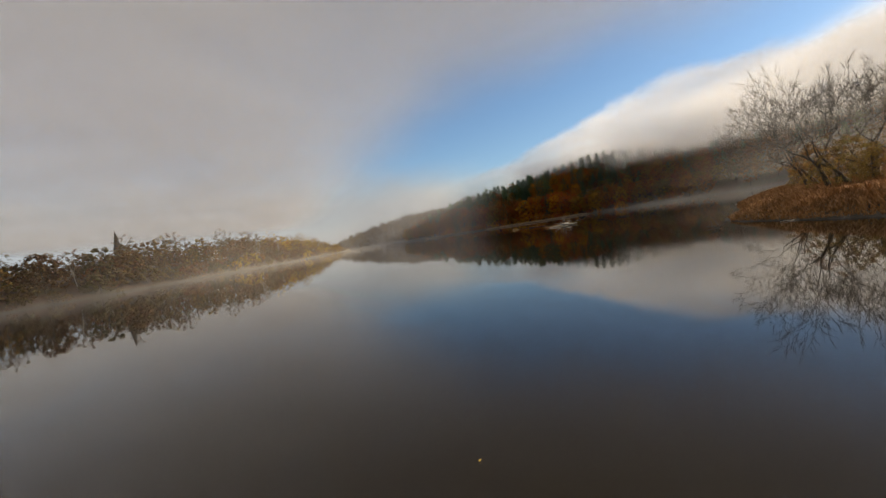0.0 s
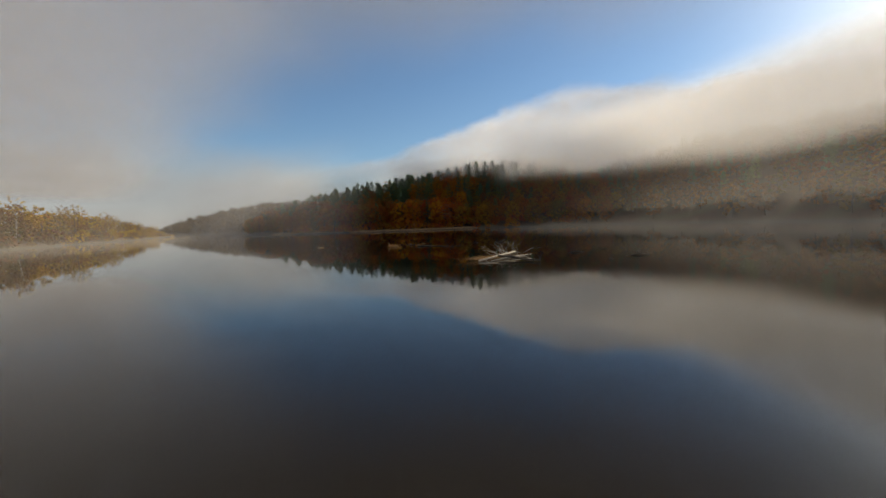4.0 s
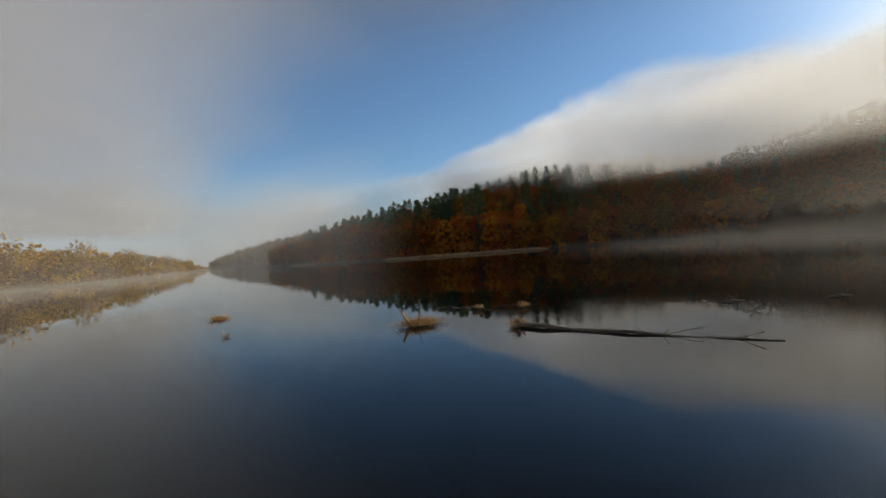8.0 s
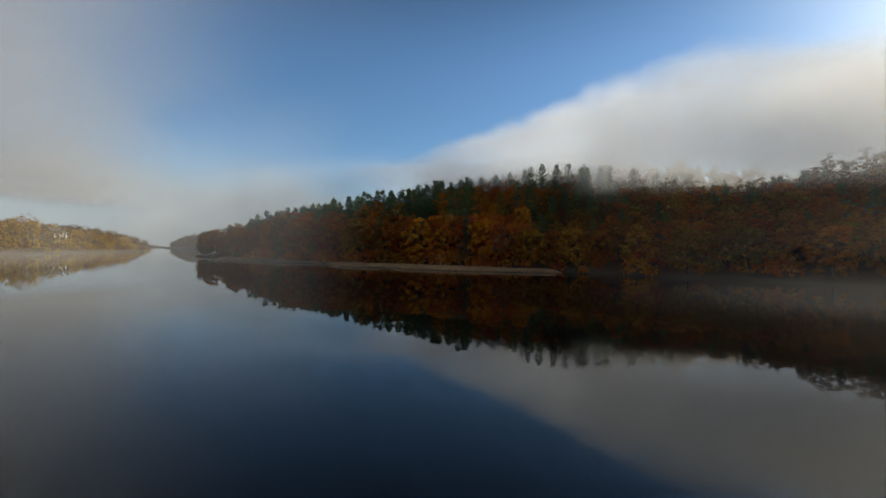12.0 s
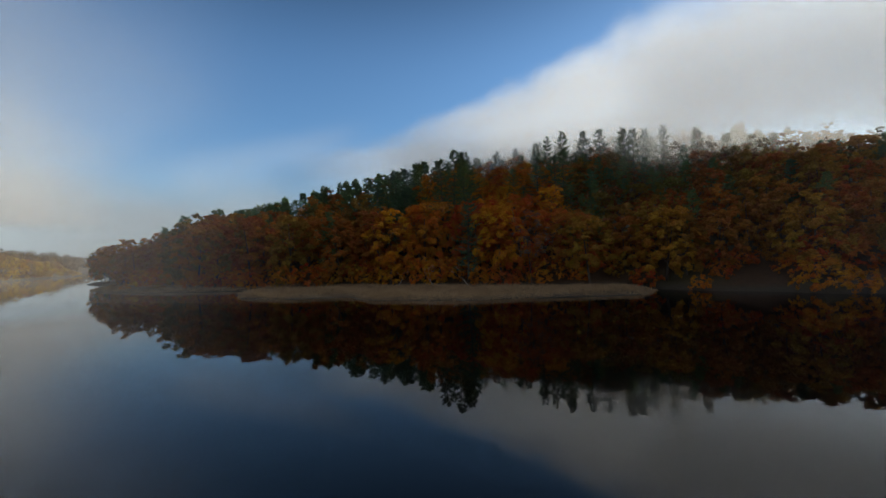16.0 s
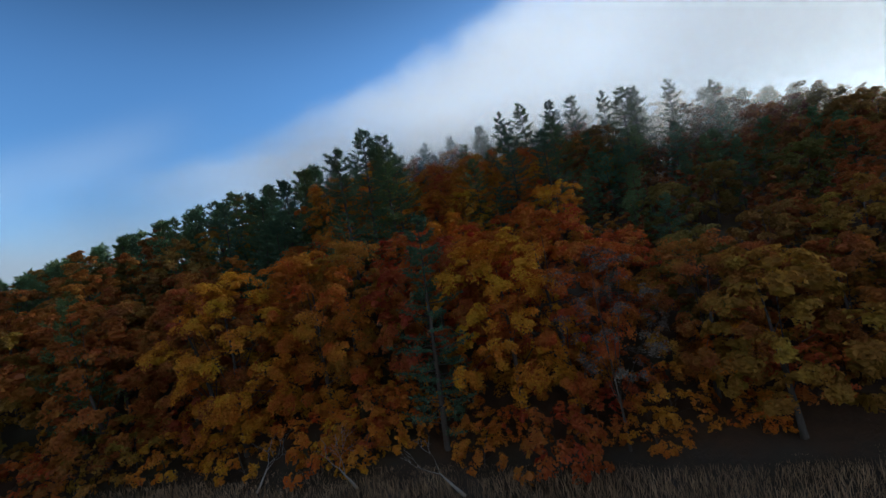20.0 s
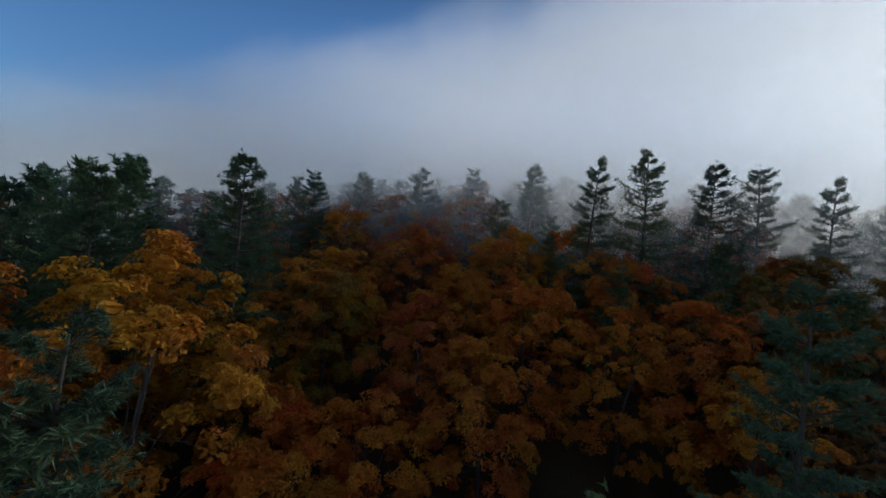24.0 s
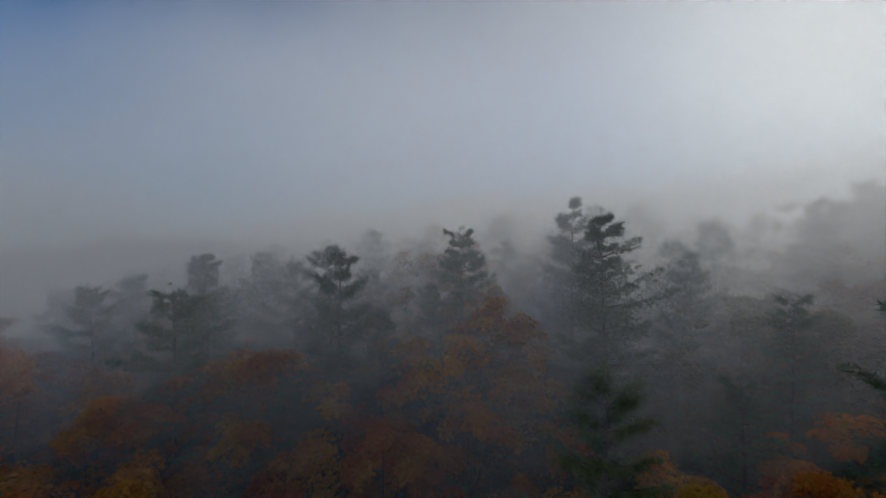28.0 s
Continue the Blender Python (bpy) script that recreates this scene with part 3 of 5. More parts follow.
def bare_tree(name, seed, tall, spread, levels, bark, thick=0.28, lean=(0, 0), forks=3, twig=0.012, split=False):
    """A leafless tree: a stem that forks again and again into twigs."""
    rng = np.random.default_rng(seed)
    root = new(name)
    wood, twigs = Pile(), Pile()

    def grow(p, way, length, r, level):
        pts, rad = [p], [r]
        w = way.copy()
        for k in range(3):
            w = (w + Vector(rng.normal(size=3) * 0.13) + Vector((0, 0, 0.05))).normalized()
            pts.append(pts[-1] + w * length / 3)
            rad.append(r * (1 - 0.24 * (k + 1)))
        pile = Pile() if split else wood if level < 3 else twigs
        pile.tube(pts, rad, 6 if level < 2 else 4 if level < 3 else 3)
        if split:
            pile.make("limb" if level else "trunk", bark, root)
        if level >= levels:
            return
        n = forks + (rng.uniform() < 0.5) + (level >= 2)
        for k in range(n):
            at = pts[3] if k < 2 else pts[2] if k < 4 else pts[1]
            side = Vector(rng.normal(size=3))
            side = (side - w * side.dot(w)).normalized()
            way2 = (w * rng.uniform(0.6, 1.0) + side * spread * rng.uniform(0.5, 1.0) + Vector((0, 0, 0.12))).normalized()
            grow(at, way2, length * rng.uniform(0.58, 0.82), max(twig, rad[3 if k < 2 else 2] * rng.uniform(0.6, 0.9)), level + 1)

    grow(Vector((0, 0, -0.3)), Vector((lean[0], lean[1], 1)).normalized(), tall * 0.34, thick, 0)
    if not split:
        wood.make("trunk", bark, root)
        twigs.make("twigs", bark, root)["kind"] = "stuff"
    return root


def ground_at(x, y):
    return float(height(np.array([x]), np.array([y]))[0])


def plant(proto, x, y, g, s, rng, label, category, group, tilt=0.03, high=1.0):
    m = Matrix.Translation((x, y, g)) @ Euler((rng.normal() * tilt, rng.normal() * tilt, rng.uniform(0, 6.28))).to_matrix().to_4x4() @ Matrix.Diagonal((s, s, s * high, 1))
    ob = copy_thing(proto, Matrix.Identity(4))
    ob.matrix_basis = m
    return tagged(ob, label, category, group)


class Stand:
    """Far trees, joined into one mesh of leaves and one of stems."""

    def __init__(self):
        self.parts = {}

    def put(self, proto, x, y, g, s, rng):
        t, hue = rng.uniform(0, 6.28), rng.uniform()
        c, q = math.cos(t) * s, math.sin(t) * s
        for o in proto.children:
            me = o.data
            if "raw" not in CACHE.setdefault(me.name, {}):
                v = np.empty(len(me.vertices) * 3)
                me.vertices.foreach_get("co", v)
                CACHE[me.name] = {"raw": v.reshape(-1, 3), "faces": [tuple(p.vertices) for p in me.polygons] if o.name.startswith("trunk") else np.array([p.vertices[:] for p in me.polygons])}
            v = CACHE[me.name]["raw"]
            w = np.stack([v[:, 0] * c - v[:, 1] * q + x, v[:, 0] * q + v[:, 1] * c + y, v[:, 2] * s + g], 1)
            kind = o.name.split(".")[0]
            got = self.parts.setdefault(kind, ([], [], []))
            got[0].append(w)
            got[1].append((len(w), CACHE[me.name]["faces"]))
            got[2].append(np.full(len(w), hue))

    def make(self, name, label, mats):
        root = new(name)
        tagged(root, label, "woods", kind="stuff")
        for kind, (vs, fs, hs) in self.parts.items():
            v, faces, n = np.concatenate(vs), [], 0
            for count, some in fs:
                if isinstance(some, np.ndarray):
                    faces.append(some + n)
                else:
                    faces += [tuple(i + n for i in face) for face in some]
                n += count
            faces = np.concatenate(faces) if isinstance(faces[0], np.ndarray) else faces
            ob = mesh_object(kind, v, faces, mats[kind], root)
            ob["kind"] = "stuff"
            if kind != "trunk":
                ob.data.attributes.new("hue", "FLOAT", "POINT").data.foreach_set("value", np.concatenate(hs))


CACHE = {}


def gone(proto):
    """Takes a pattern tree out of the scene once its copies stand."""
    for o in (*proto.children_recursive, proto):
        bpy.data.objects.remove(o)


def near_line(line, x, y):
    """Distance in the plan from points to a line."""
    best = np.full(np.shape(x), 1e9)
    for (ax, ay), (bx, by) in zip(line, line[1:]):
        dx, dy = bx - ax, by - ay
        t = np.clip(((x - ax) * dx + (y - ay) * dy) / (dx * dx + dy * dy), 0, 1)
        best = np.minimum(best, np.hypot(x - ax - t * dx, y - ay - t * dy))
    return best


def scatter(rng, x0, x1, y0, y1, step):
    x, y = np.meshgrid(np.arange(x0, x1, float(step)), np.arange(y0, y1, float(step)))
    x[1::2] += step / 2
    x, y = x.ravel() + rng.uniform(-0.42, 0.42, x.size) * step, y.ravel() + rng.uniform(-0.42, 0.42, y.size) * step
    return x, y


# pattern trees: close ones in full detail, distant ones lighter
OAKS = [broadleaf("oak_tree", s, 15.0, 5.0 + 0.35 * (s % 2), 36, 28000, 0.105, FALL, BARK, 0.28, True, 0.06, 0.3, 8) for s in (1, 2, 3, 4)]
SPARSE = [broadleaf("birch_tree", s, 14, 3.2, 30, 5200, 0.07, TWIGGY, BARK, 0.1, True, 0.25, 0) for s in (11, 12)]
PINES = [pine("pine_tree", s, 18.0, 3.9 + 0.3 * (s % 3), 33, 11, 3, 9, 0.11, 0.14 + 0.06 * (s % 3), True, 0.17) for s in (21, 22, 23, 24)]
MID_OAKS = [broadleaf("oak_tree", s, 15.0, 5.1, 34, 9500, 0.18, HAZED_FALL, BARK, 0.28, False, 0.04, 0.4, 6) for s in (25, 26, 27)]
MID_PINES = [pine("pine_tree", s, 18.0, 5.0, 27, 9, 2, 5, 0.23, 0.12, False, 0.24) for s in (28, 29, 30)]
HEART = ball(1)
FAR_OAKS = [broadleaf("oak_tree", s, 15.0, 5.0, 24, 1100, 0.42, FALL, BARK, 0.28, False, 0.05, 0.5, 3) for s in (31, 32, 33, 34)]
FAR_PINES = [pine("pine_tree", s, 18.0, 4.8, 21, 6, 1, 3, 0.5, 0.10, False, 0.38) for s in (41, 42, 43)]
BANK_TREES = [broadleaf("bank_tree", s, 11.0, 3.8, 30, 1700, 0.2, TAWNY, BARK, 0.2, False, 0.1, 0.62, 3) for s in (51, 52, 53)]
BANK_TALL = [broadleaf("bank_tree", s, 14, 3.4, 20, 1200, 0.13, TAWNY, PALEBARK, 0.2, False, 0.42, 0.35, 3) for s in (61, 62)]
BUSHES = [broadleaf("shore_bush", s, 4.0, 2.6, 22, 1500, 0.12, SUN_GOLD, BARK, 0.1, False, 0.02, 0.6, 3) for s in (71, 72, 73)]
SCRUB = [broadleaf("shore_bush", s, 4.0, 2.6, 22, 1500, 0.12, TAWNY, BARK, 0.1, False, 0.02, 0.6, 3) for s in (171, 172, 173)]
THICKET = [broadleaf("edge_bush", s, 3.6, 2.4, 20, 2600, 0.1, FALL, BARK, 0.06, False, 0.02, 0.35, 5) for s in (74, 75, 76)]

FLYWAY = [(48.6, 208, 8), (57.9, 228, 14.5), (68.6, 249.5, 24.5), (77.4, 261.5, 29.3), (81.4, 269.7, 32.5), (84.9, 278.7, 35), (89.9, 285.5, 38)]


def headroom(x, y):
    """How high trees may grow under the open lane that leads up the hill."""
    best = np.full(np.shape(x), 99.0)
    for (ax, ay, az), (bx, by, bz) in zip(FLYWAY, FLYWAY[1:]):
        dx, dy = bx - ax, by - ay
        t = np.clip(((x - ax) * dx + (y - ay) * dy) / (dx * dx + dy * dy), 0, 1)
        r = np.hypot(x - ax - t * dx, y - ay - t * dy)
        best = np.minimum(best, az + (bz - az) * t - np.where(y < 262, 9.0, 7.0) + np.clip(r - 4.0, 0, 99) * 0.5 + np.clip(r - 11, 0, 99) * 1.2)
    crown = 39.0 + 0.13 * ((x - 88) * 0.6 + (y - 284) * 0.8) + 0.06 * (x - 88)
    best = np.minimum(best, np.where(near_line(LANE, x, y) < 45, crown, 99))
    best = np.minimum(best, 45)
    best = np.minimum(best, skyline(x, y))
    d = signed_distance(HILL, x, y)
    front = np.where(x > 76, 12.0 + 0.42 * np.clip(d - 8, 0, 99), 15.5 + 0.75 * np.clip(d - 14, 0, 99)) + 1.3 * bumps(x, y, 4.0, 3.3)
    return np.minimum(best, front)


# how steeply the treetops rise, by bearing, from four places on the way up
BROW = [((55, 223, 13.3), (-19, -5, 10, 24, 37, 54, 68, 77), (4.7, 9.9, 15.2, 18.4, 19.6, 17.8, 13.5, 8.8)),
        ((68.6, 249.5, 24.9), (-9, 1, 24, 48, 71, 84), (5.5, 10.0, 12.5, 15.5, 12.0, 6.5)),
        ((81, 270, 32.7), (-9, 15, 44, 55, 70, 76), (5.6, 9.5, 12.4, 14.8, 14.8, 12.0)),
        ((90, 285.5, 38.4), (-20, 6, 24, 48, 75), (-6.0, 0.5, 4.0, 7.0, 10.0))]


def skyline(x, y):
    """Upper limit of the canopy on the slope."""
    best = np.full(np.shape(x), 99.0)
    for (cx, cy, cz), az, el in BROW:
        a, r = np.degrees(np.arctan2(x - cx, y - cy)), np.hypot(x - cx, y - cy)
        inside = (a > az[0] - 20) & (a < az[-1] + 14) & (r > 6)
        best = np.where(inside, np.minimum(best, cz + r * np.tan(np.radians(np.interp(a, az, el)))), best)
    return best


LANE = [(56, 240), (68, 252), (82, 272), (90, 286), (100, 302)]


def pick(some, rng):
    return some[int(rng.integers(len(some)))]


rng = np.random.default_rng(5)
SPINE = [(-30, 318), (20, 278), (56, 258), (82, 275), (100, 300)]
far_stand = Stand()
PINE_LABEL = "tall white pine with ragged level branches on the wooded hillside"
OAK_LABEL = "rounded autumn oak with rust, orange and olive leaves"


def grow_wood(x, y, level):
    d, g, room = signed_distance(HILL, x, y), height(x, y), headroom(x, y)
    patch = bumps(x, y, 13.0, 0.9)
    for px, py, dd, gg, rr, pt in zip(x, y, d, g, room, patch):
        chance = 0.05 if dd < 12 else 0.22 if dd < 24 else 0.60 + 0.3 * pt
        chance *= 1.15 if px < 118 else 0.5
        if px < 10:
            chance = 0.28 * (dd > 14)
        if 10 <= px < 90 and dd > 24:
            chance = 0.88
        elif 90 <= px < 102 and py > 284:
            chance = 0.7
        if level == 0 and near_line([(75, 259), (84, 273), (97, 272)], px, py) < 14:
            chance *= 0.15
        if level == 0 and near_line([(68, 279), (84, 287), (98, 293)], px, py) < 8:
            chance = 0.06
        s = rng.uniform(0.8, 1.15) * (0.72 if px < 12 and dd < 16 or px > 76 and py < 250 and dd < 18 else 1.0)
        is_pine = rng.uniform() < chance
        if is_pine and 10 <= px < 100 and dd > 24:
            s *= 1.2
        tall = (18.0 if is_pine else 15.0) * s
        if gg + tall > rr:
            s *= max(0.3, (rr - gg) / tall)
            if rr - gg < 2.2:
                continue
        if is_pine:
            if level == 2:
                far_stand.put(pick(FAR_PINES, rng), px, py, gg - 0.2, s, rng)
            else:
                plant(pick(MID_PINES if level else PINES, rng), px, py, gg - 0.2, s, rng, PINE_LABEL, "pine tree", "pines on the hill")
        elif level == 0 and rng.uniform() < 0.05:
            plant(pick(SPARSE, rng), px, py, gg - 0.2, s, rng, "pale half-bare tree with thin dry foliage among the oaks", "tree", "half-bare trees")
        elif level == 2:
            far_stand.put(pick(FAR_OAKS, rng), px, py, gg - 0.3, s, rng)
        else:
            plant(pick(MID_OAKS if level else OAKS, rng), px, py, gg - 0.3, s, rng, OAK_LABEL, "tree", "autumn trees on the hill", 0.05)


x, y = scatter(rng, -45, 200, 180, 400, 5.9)
d = signed_distance(HILL, x, y)
lane = near_line(LANE, x, y)
side = np.minimum(near_line(SPINE, x, y), near_line([(56, 258), (88, 240), (118, 212)], x, y) + 6)
grow_wood(x[(lane < 19) & (d > 2.5)], y[(lane < 19) & (d > 2.5)], 0)
sel = (lane >= 19) & (side < 36) & (d > 2.5)
grow_wood(x[sel], y[sel], 1)
x, y = scatter(rng, -60, 310, 20, 540, 8.2)
d = signed_distance(HILL, x, y)
lane = near_line(LANE, x, y)
side = np.minimum(near_line(SPINE, x, y), near_line([(56, 258), (88, 240), (118, 212)], x, y) + 6)
sel = (lane >= 24) & (side >= 38) & (d > 2.5) & (d < 125)
grow_wood(x[sel], y[sel], 2)
# young growth that closes the brow beneath the taller trees
x, y = scatter(rng, 86, 215, 180, 330, 6.6)
d = signed_distance(HILL, x, y)
sel = (d > 9) & (d < 95) & (near_line(LANE, x, y) > 16)
x, y = x[sel], y[sel]
for px, py, gg, rr in zip(x, y, height(x, y), headroom(x, y)):
    far_stand.put(pick(FAR_OAKS, rng), px, py, gg - 0.5, max(0.3, min(0.62, (rr - gg - 1) / 15)) * rng.uniform(0.85, 1.0), rng)
far_stand.make("hill_woods", "mixed autumn oaks and dark pines covering the far hillside", {"crown": HAZED_FALL_J, "needles": NEEDLE_J, "trunk": BARK})

# low growth along the edge of the woods
edge_r = np.random.default_rng(6)
x, y = scatter(edge_r, -34, 130, 195, 320, 3.6)
d = signed_distance(HILL, x, y)
sel = (d > 0.3) & (d < 9.5) & (edge_r.uniform(size=x.size) < 0.85) & (near_line(LANE, x, y) < 75)
for px, py, gg in zip(x[sel], y[sel], height(x[sel], y[sel])):
    plant(pick(THICKET, edge_r), px, py, gg - 0.2, edge_r.uniform(0.5, 1.25), edge_r, "low russet thicket at the edge of the woods", "bush", "thickets at the wood's edge", 0.05)
# the pines along the brow and beside the lane
for k, (px, py, top) in enumerate(((105.4, 285.5, 39.0), (109.8, 283.0, 40.5), (114.5, 280.4, 39.8), (119.0, 278.2, 40.3), (123.5, 275.0, 39.5), (128.0, 271.5, 39.0), (116.2, 265.8, 36.0),
                                   (118.0, 265.0, 36.2), (126.0, 263.8, 37.0), (133.0, 260.0, 36.0), (79.0, 286.2, 33.6), (100.3, 292.0, 35.4), (79.0, 296.5, 33.2), (94.6, 300.0, 34.4),
                                   (69.6, 266.0, 28.6), (73.0, 268.8, 29.4), (90.5, 265.5, 29.6), (95.5, 262.5, 29.5), (72.0, 264.8, 26.6), (66.5, 263.5, 26.0), (75.0, 270.5, 27.5), (85.0, 306.5, 36.0), (93.5, 312.0, 39.0), (99.0, 307.0, 39.5), (97.0, 302.5, 38.6), (103.0, 300.5, 40.0), (108.0, 296.0, 40.5), (92.0, 305.0, 37.5), (112.5, 301.0, 42.0), (86.0, 301.0, 36.2), (84.5, 266.0, 25.2), (92.5, 261.0, 27.5))):
    gg = ground_at(px, py)
    plant(PINES[k % 4], px, py, gg - 0.2, (top - gg + 0.2) / 18.0, edge_r, PINE_LABEL, "pine tree", "pines on the hill", 0.02)
# single trees that stand out
for some, px, py, s, label in ((PINES, 65.8, 247.3, 0.86, "lone dark pine standing in front of the oaks"), (SPARSE, 73.5, 239.5, 0.9, "pale half-bare tree with thin dry foliage among the oaks")):
    plant(some[0], px, py, ground_at(px, py) - 0.2, s, edge_r, label, "tree", "")

# the sunny bank across the river
x, y = scatter(rng, -260, -90, 20, 620, 5.7)
d, g = signed_distance(LEFT, x, y), height(x, y)
bank_stand, gold_stand = Stand(), Stand()
for px, py, dd, gg in zip(x, y, d, g):
    if dd < 0.4 or dd > 48 or (dd > 28 and rng.uniform() < 0.4):
        continue
    low = np.interp(py, [150, 300, 420, 530], [1.0, 1.0, 0.75, 0.5])
    s = rng.choice([0.62, 0.8, 1.0, 1.22]) * rng.uniform(0.85, 1.1) * low
    if dd < 12:
        # sunlight is put into the leaf colour: sunny bushes golden, the others tawny
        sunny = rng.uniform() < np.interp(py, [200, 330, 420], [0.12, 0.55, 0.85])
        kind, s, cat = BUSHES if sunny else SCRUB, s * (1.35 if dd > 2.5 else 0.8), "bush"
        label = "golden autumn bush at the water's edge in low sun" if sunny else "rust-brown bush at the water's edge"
    elif rng.uniform() < 0.35:
        kind, label, cat = BANK_TALL, "slender pale-stemmed tree with a thin tawny crown", "tree"
    else:
        kind, label, cat = BANK_TREES, "tawny autumn tree on the sunny river bank", "tree"
    if dd < 14 and 130 < py < 480:
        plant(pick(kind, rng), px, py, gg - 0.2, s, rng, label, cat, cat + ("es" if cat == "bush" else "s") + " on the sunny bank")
    else:
        # woods further along the bank take the golden, sun-warmed leaf colour
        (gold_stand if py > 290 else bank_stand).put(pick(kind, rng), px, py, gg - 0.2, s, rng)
gold_stand.make("bank_woods", "golden autumn woods catching the sun on the far bank", {"crown": SUN_GOLD_J, "trunk": BARK})
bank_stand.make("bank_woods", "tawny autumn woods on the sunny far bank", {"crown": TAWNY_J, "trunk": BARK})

for proto in (*OAKS, *SPARSE, *PINES, *MID_OAKS, *MID_PINES, *FAR_OAKS, *FAR_PINES, *BANK_TREES, *BANK_TALL, *BUSHES, *SCRUB, *THICKET):
    gone(proto)


def far_woods(name, label, spots, size, seed):
    """Distant woodland: many clumped crowns in one mesh."""
    r = np.random.default_rng(seed)
    c, n = [], []
    for px, py in spots:
        g = ground_at(px, py)
        s = size * r.uniform(0.7, 1.3)
        q = r.normal(size=(130, 3))
        q /= np.linalg.norm(q, axis=1, keepdims=True)
        c.append(np.array([px, py, g + s * 1.1]) + q * [s, s, s * 1.1])
        n.append(q + [0, 0, 0.4])
    v, f = cards(np.concatenate(c), np.concatenate(n), size * 0.17, r)
    tagged(mesh_object(name, v, f, FARWOOD), label, "woods", kind="stuff")


r2 = np.random.default_rng(9)
x, y = scatter(r2, -520, 700, -150, 1500, 17)
d = np.maximum(signed_distance(HILL, x, y), signed_distance(LEFT, x, y))
h = height(x, y)
close = (x > -70) & (x < 330) & (y > 0) & (y < 560) | (x > -265) & (x < -88) & (y > 10) & (y < 625)
sel = (d > 2) & ~close & ((y > 400) & (x < 200) | (x < -250)) & (r2.uniform(size=x.size) < 0.8)
far_woods("distant_woods", "hazy autumn woods on the far ridges", list(zip(x[sel], y[sel])), 6.0, 3)


# ---- cloud and mist ----
def veil(name, line, z0, z1, mat, label):
    """A long upright sheet of mist along a line in the plan."""
    verts, uvs, faces = [], [], []
    pts = []
    for a, b in zip(line, line[1:]):
        pts += [tuple(np.array(a) + (np.array(b) - a) * k / 6) for k in range(6)]
    pts.append(line[-1])
    for k, (px, py) in enumerate(pts):
        verts += [(px, py, z0), (px, py, z1(px, py) if callable(z1) else z1)]
    for k in range(len(pts) - 1):
        faces.append((2 * k, 2 * k + 2, 2 * k + 3, 2 * k + 1))
        u0, u1 = k / (len(pts) - 1), (k + 1) / (len(pts) - 1)
        uvs += [(u0, 0), (u1, 0), (u1, 1), (u0, 1)]
    ob = mesh_object(name, verts, faces, mat, uvs=uvs, smooth=True)
    return tagged(ob, label, "mist", kind="stuff")


# the cloud bank that lies along the hill: plan and height of its upper edge
BANK = [(-75, 345, 19), (-40, 338, 25), (-8, 335, 34), (22, 350, 46), (45, 346, 51), (65, 336, 54), (86, 326, 60), (102, 312, 66), (117, 290, 70), (130, 265, 72), (150, 243, 74),
        (175, 228, 75), (205, 215, 77), (270, 190, 81), (360, 150, 86), (520, 80, 95)]


def rounded(line):
    """Cuts the corners of a line twice."""
    for _ in range(2):
        cut = [line[0]]
        for a, b in zip(line, line[1:]):
            cut += [tuple(0.75 * p + 0.25 * q for p, q in zip(a, b)), tuple(0.25 * p + 0.75 * q for p, q in zip(a, b))]
        line = cut + [line[-1]]
    return line


BANK = rounded(BANK)


def bank_top(x, y):
    """Height of the sheet over a place: the nearest point of the bank's edge, with room for its billows."""
    return 1.3 * min((math.hypot(x - a, y - b), c) for a, b, c in BANK_FINE)[1]


def shifted(line, dx, dy):
    return [(px + dx, py + dy) for px, py in line]


BANK_FINE = [tuple(np.array(a) + (np.array(b) - a) * k / 12) for a, b in zip(BANK, BANK[1:]) for k in range(6)] + [BANK[-1]]
for k, back in enumerate((0, 4, 8, 12, 16, 20)):
    veil("hill_cloud", shifted([p[:2] for p in BANK], 0.62 * back, 0.78 * back), 0, lambda x, y, b=back: bank_top(x - 0.62 * b, y - 0.78 * b),
         cloud_material("cloud_bank", 0.16, 0.42, 0.80, 0.10, 0.238, 0.021, 1 + 0.12 * k, 0.1, 0.12, 0.9, 0.6), "bright white cloud bank lying along the wooded hill")
veil("river_mist", [(-84, 450), (-82, 360), (-82, 280), (-86, 220), (-100, 150), (-124, 60)], -0.2, 34,
     mist_material("bank_haze", -3, 0, 0.1, 0.95, 0.12, 0.03, 11, 0.3), "pale sunlit haze in front of the far bank")
SHORE = [(84, 196), (97, 178), (106, 152), (104, 122), (99, 95), (106, 58), (150, 10)]
for k, (out, tall) in enumerate(((0, 6.0), (6, 4.5), (13, 3.6), (21, 3.0), (29, 2.4))):
    veil("river_mist", shifted(SHORE, -out, -0.35 * out), -0.1, tall,
         mist_material("shore_mist", -1.5, 0.1, 0.0, 0.95, 0.034, 0.11, 12 + k, 0.2, 0.9), "thin mist drifting along the shaded shore")
for k, out in enumerate((0, 10, 22)):
    veil("river_mist", shifted([(-86, 430), (-80, 350), (-78, 280), (-83, 220), (-98, 150), (-124, 60), (-150, 10)], out, -0.2 * out), -0.1, 5.5 - k,
         mist_material("bank_mist", -1.5, 0.1, 0.0, 0.95, 0.06, 0.1, 42 + k, 0.15, 0.9), "low sunlit mist along the far bank")
for k, (py, x0, x1) in enumerate(((262, -75, 2), (236, -72, 14), (205, -70, 12))):
    veil("river_mist", [(x0, py + 30), (x0 * 0.5, py + 8), (x1, py)], -0.1, 3.0,
         mist_material("shore_mist", -1.5, 0.1, 0.0, 0.95, 0.05, 0.12, 52 + k, 0.25, 0.9), "thin mist drifting across the river")
HAZE = [(66, 212), (86, 206), (108, 188), (118, 150), (114, 100), (124, 60), (170, 10), (260, -50)]
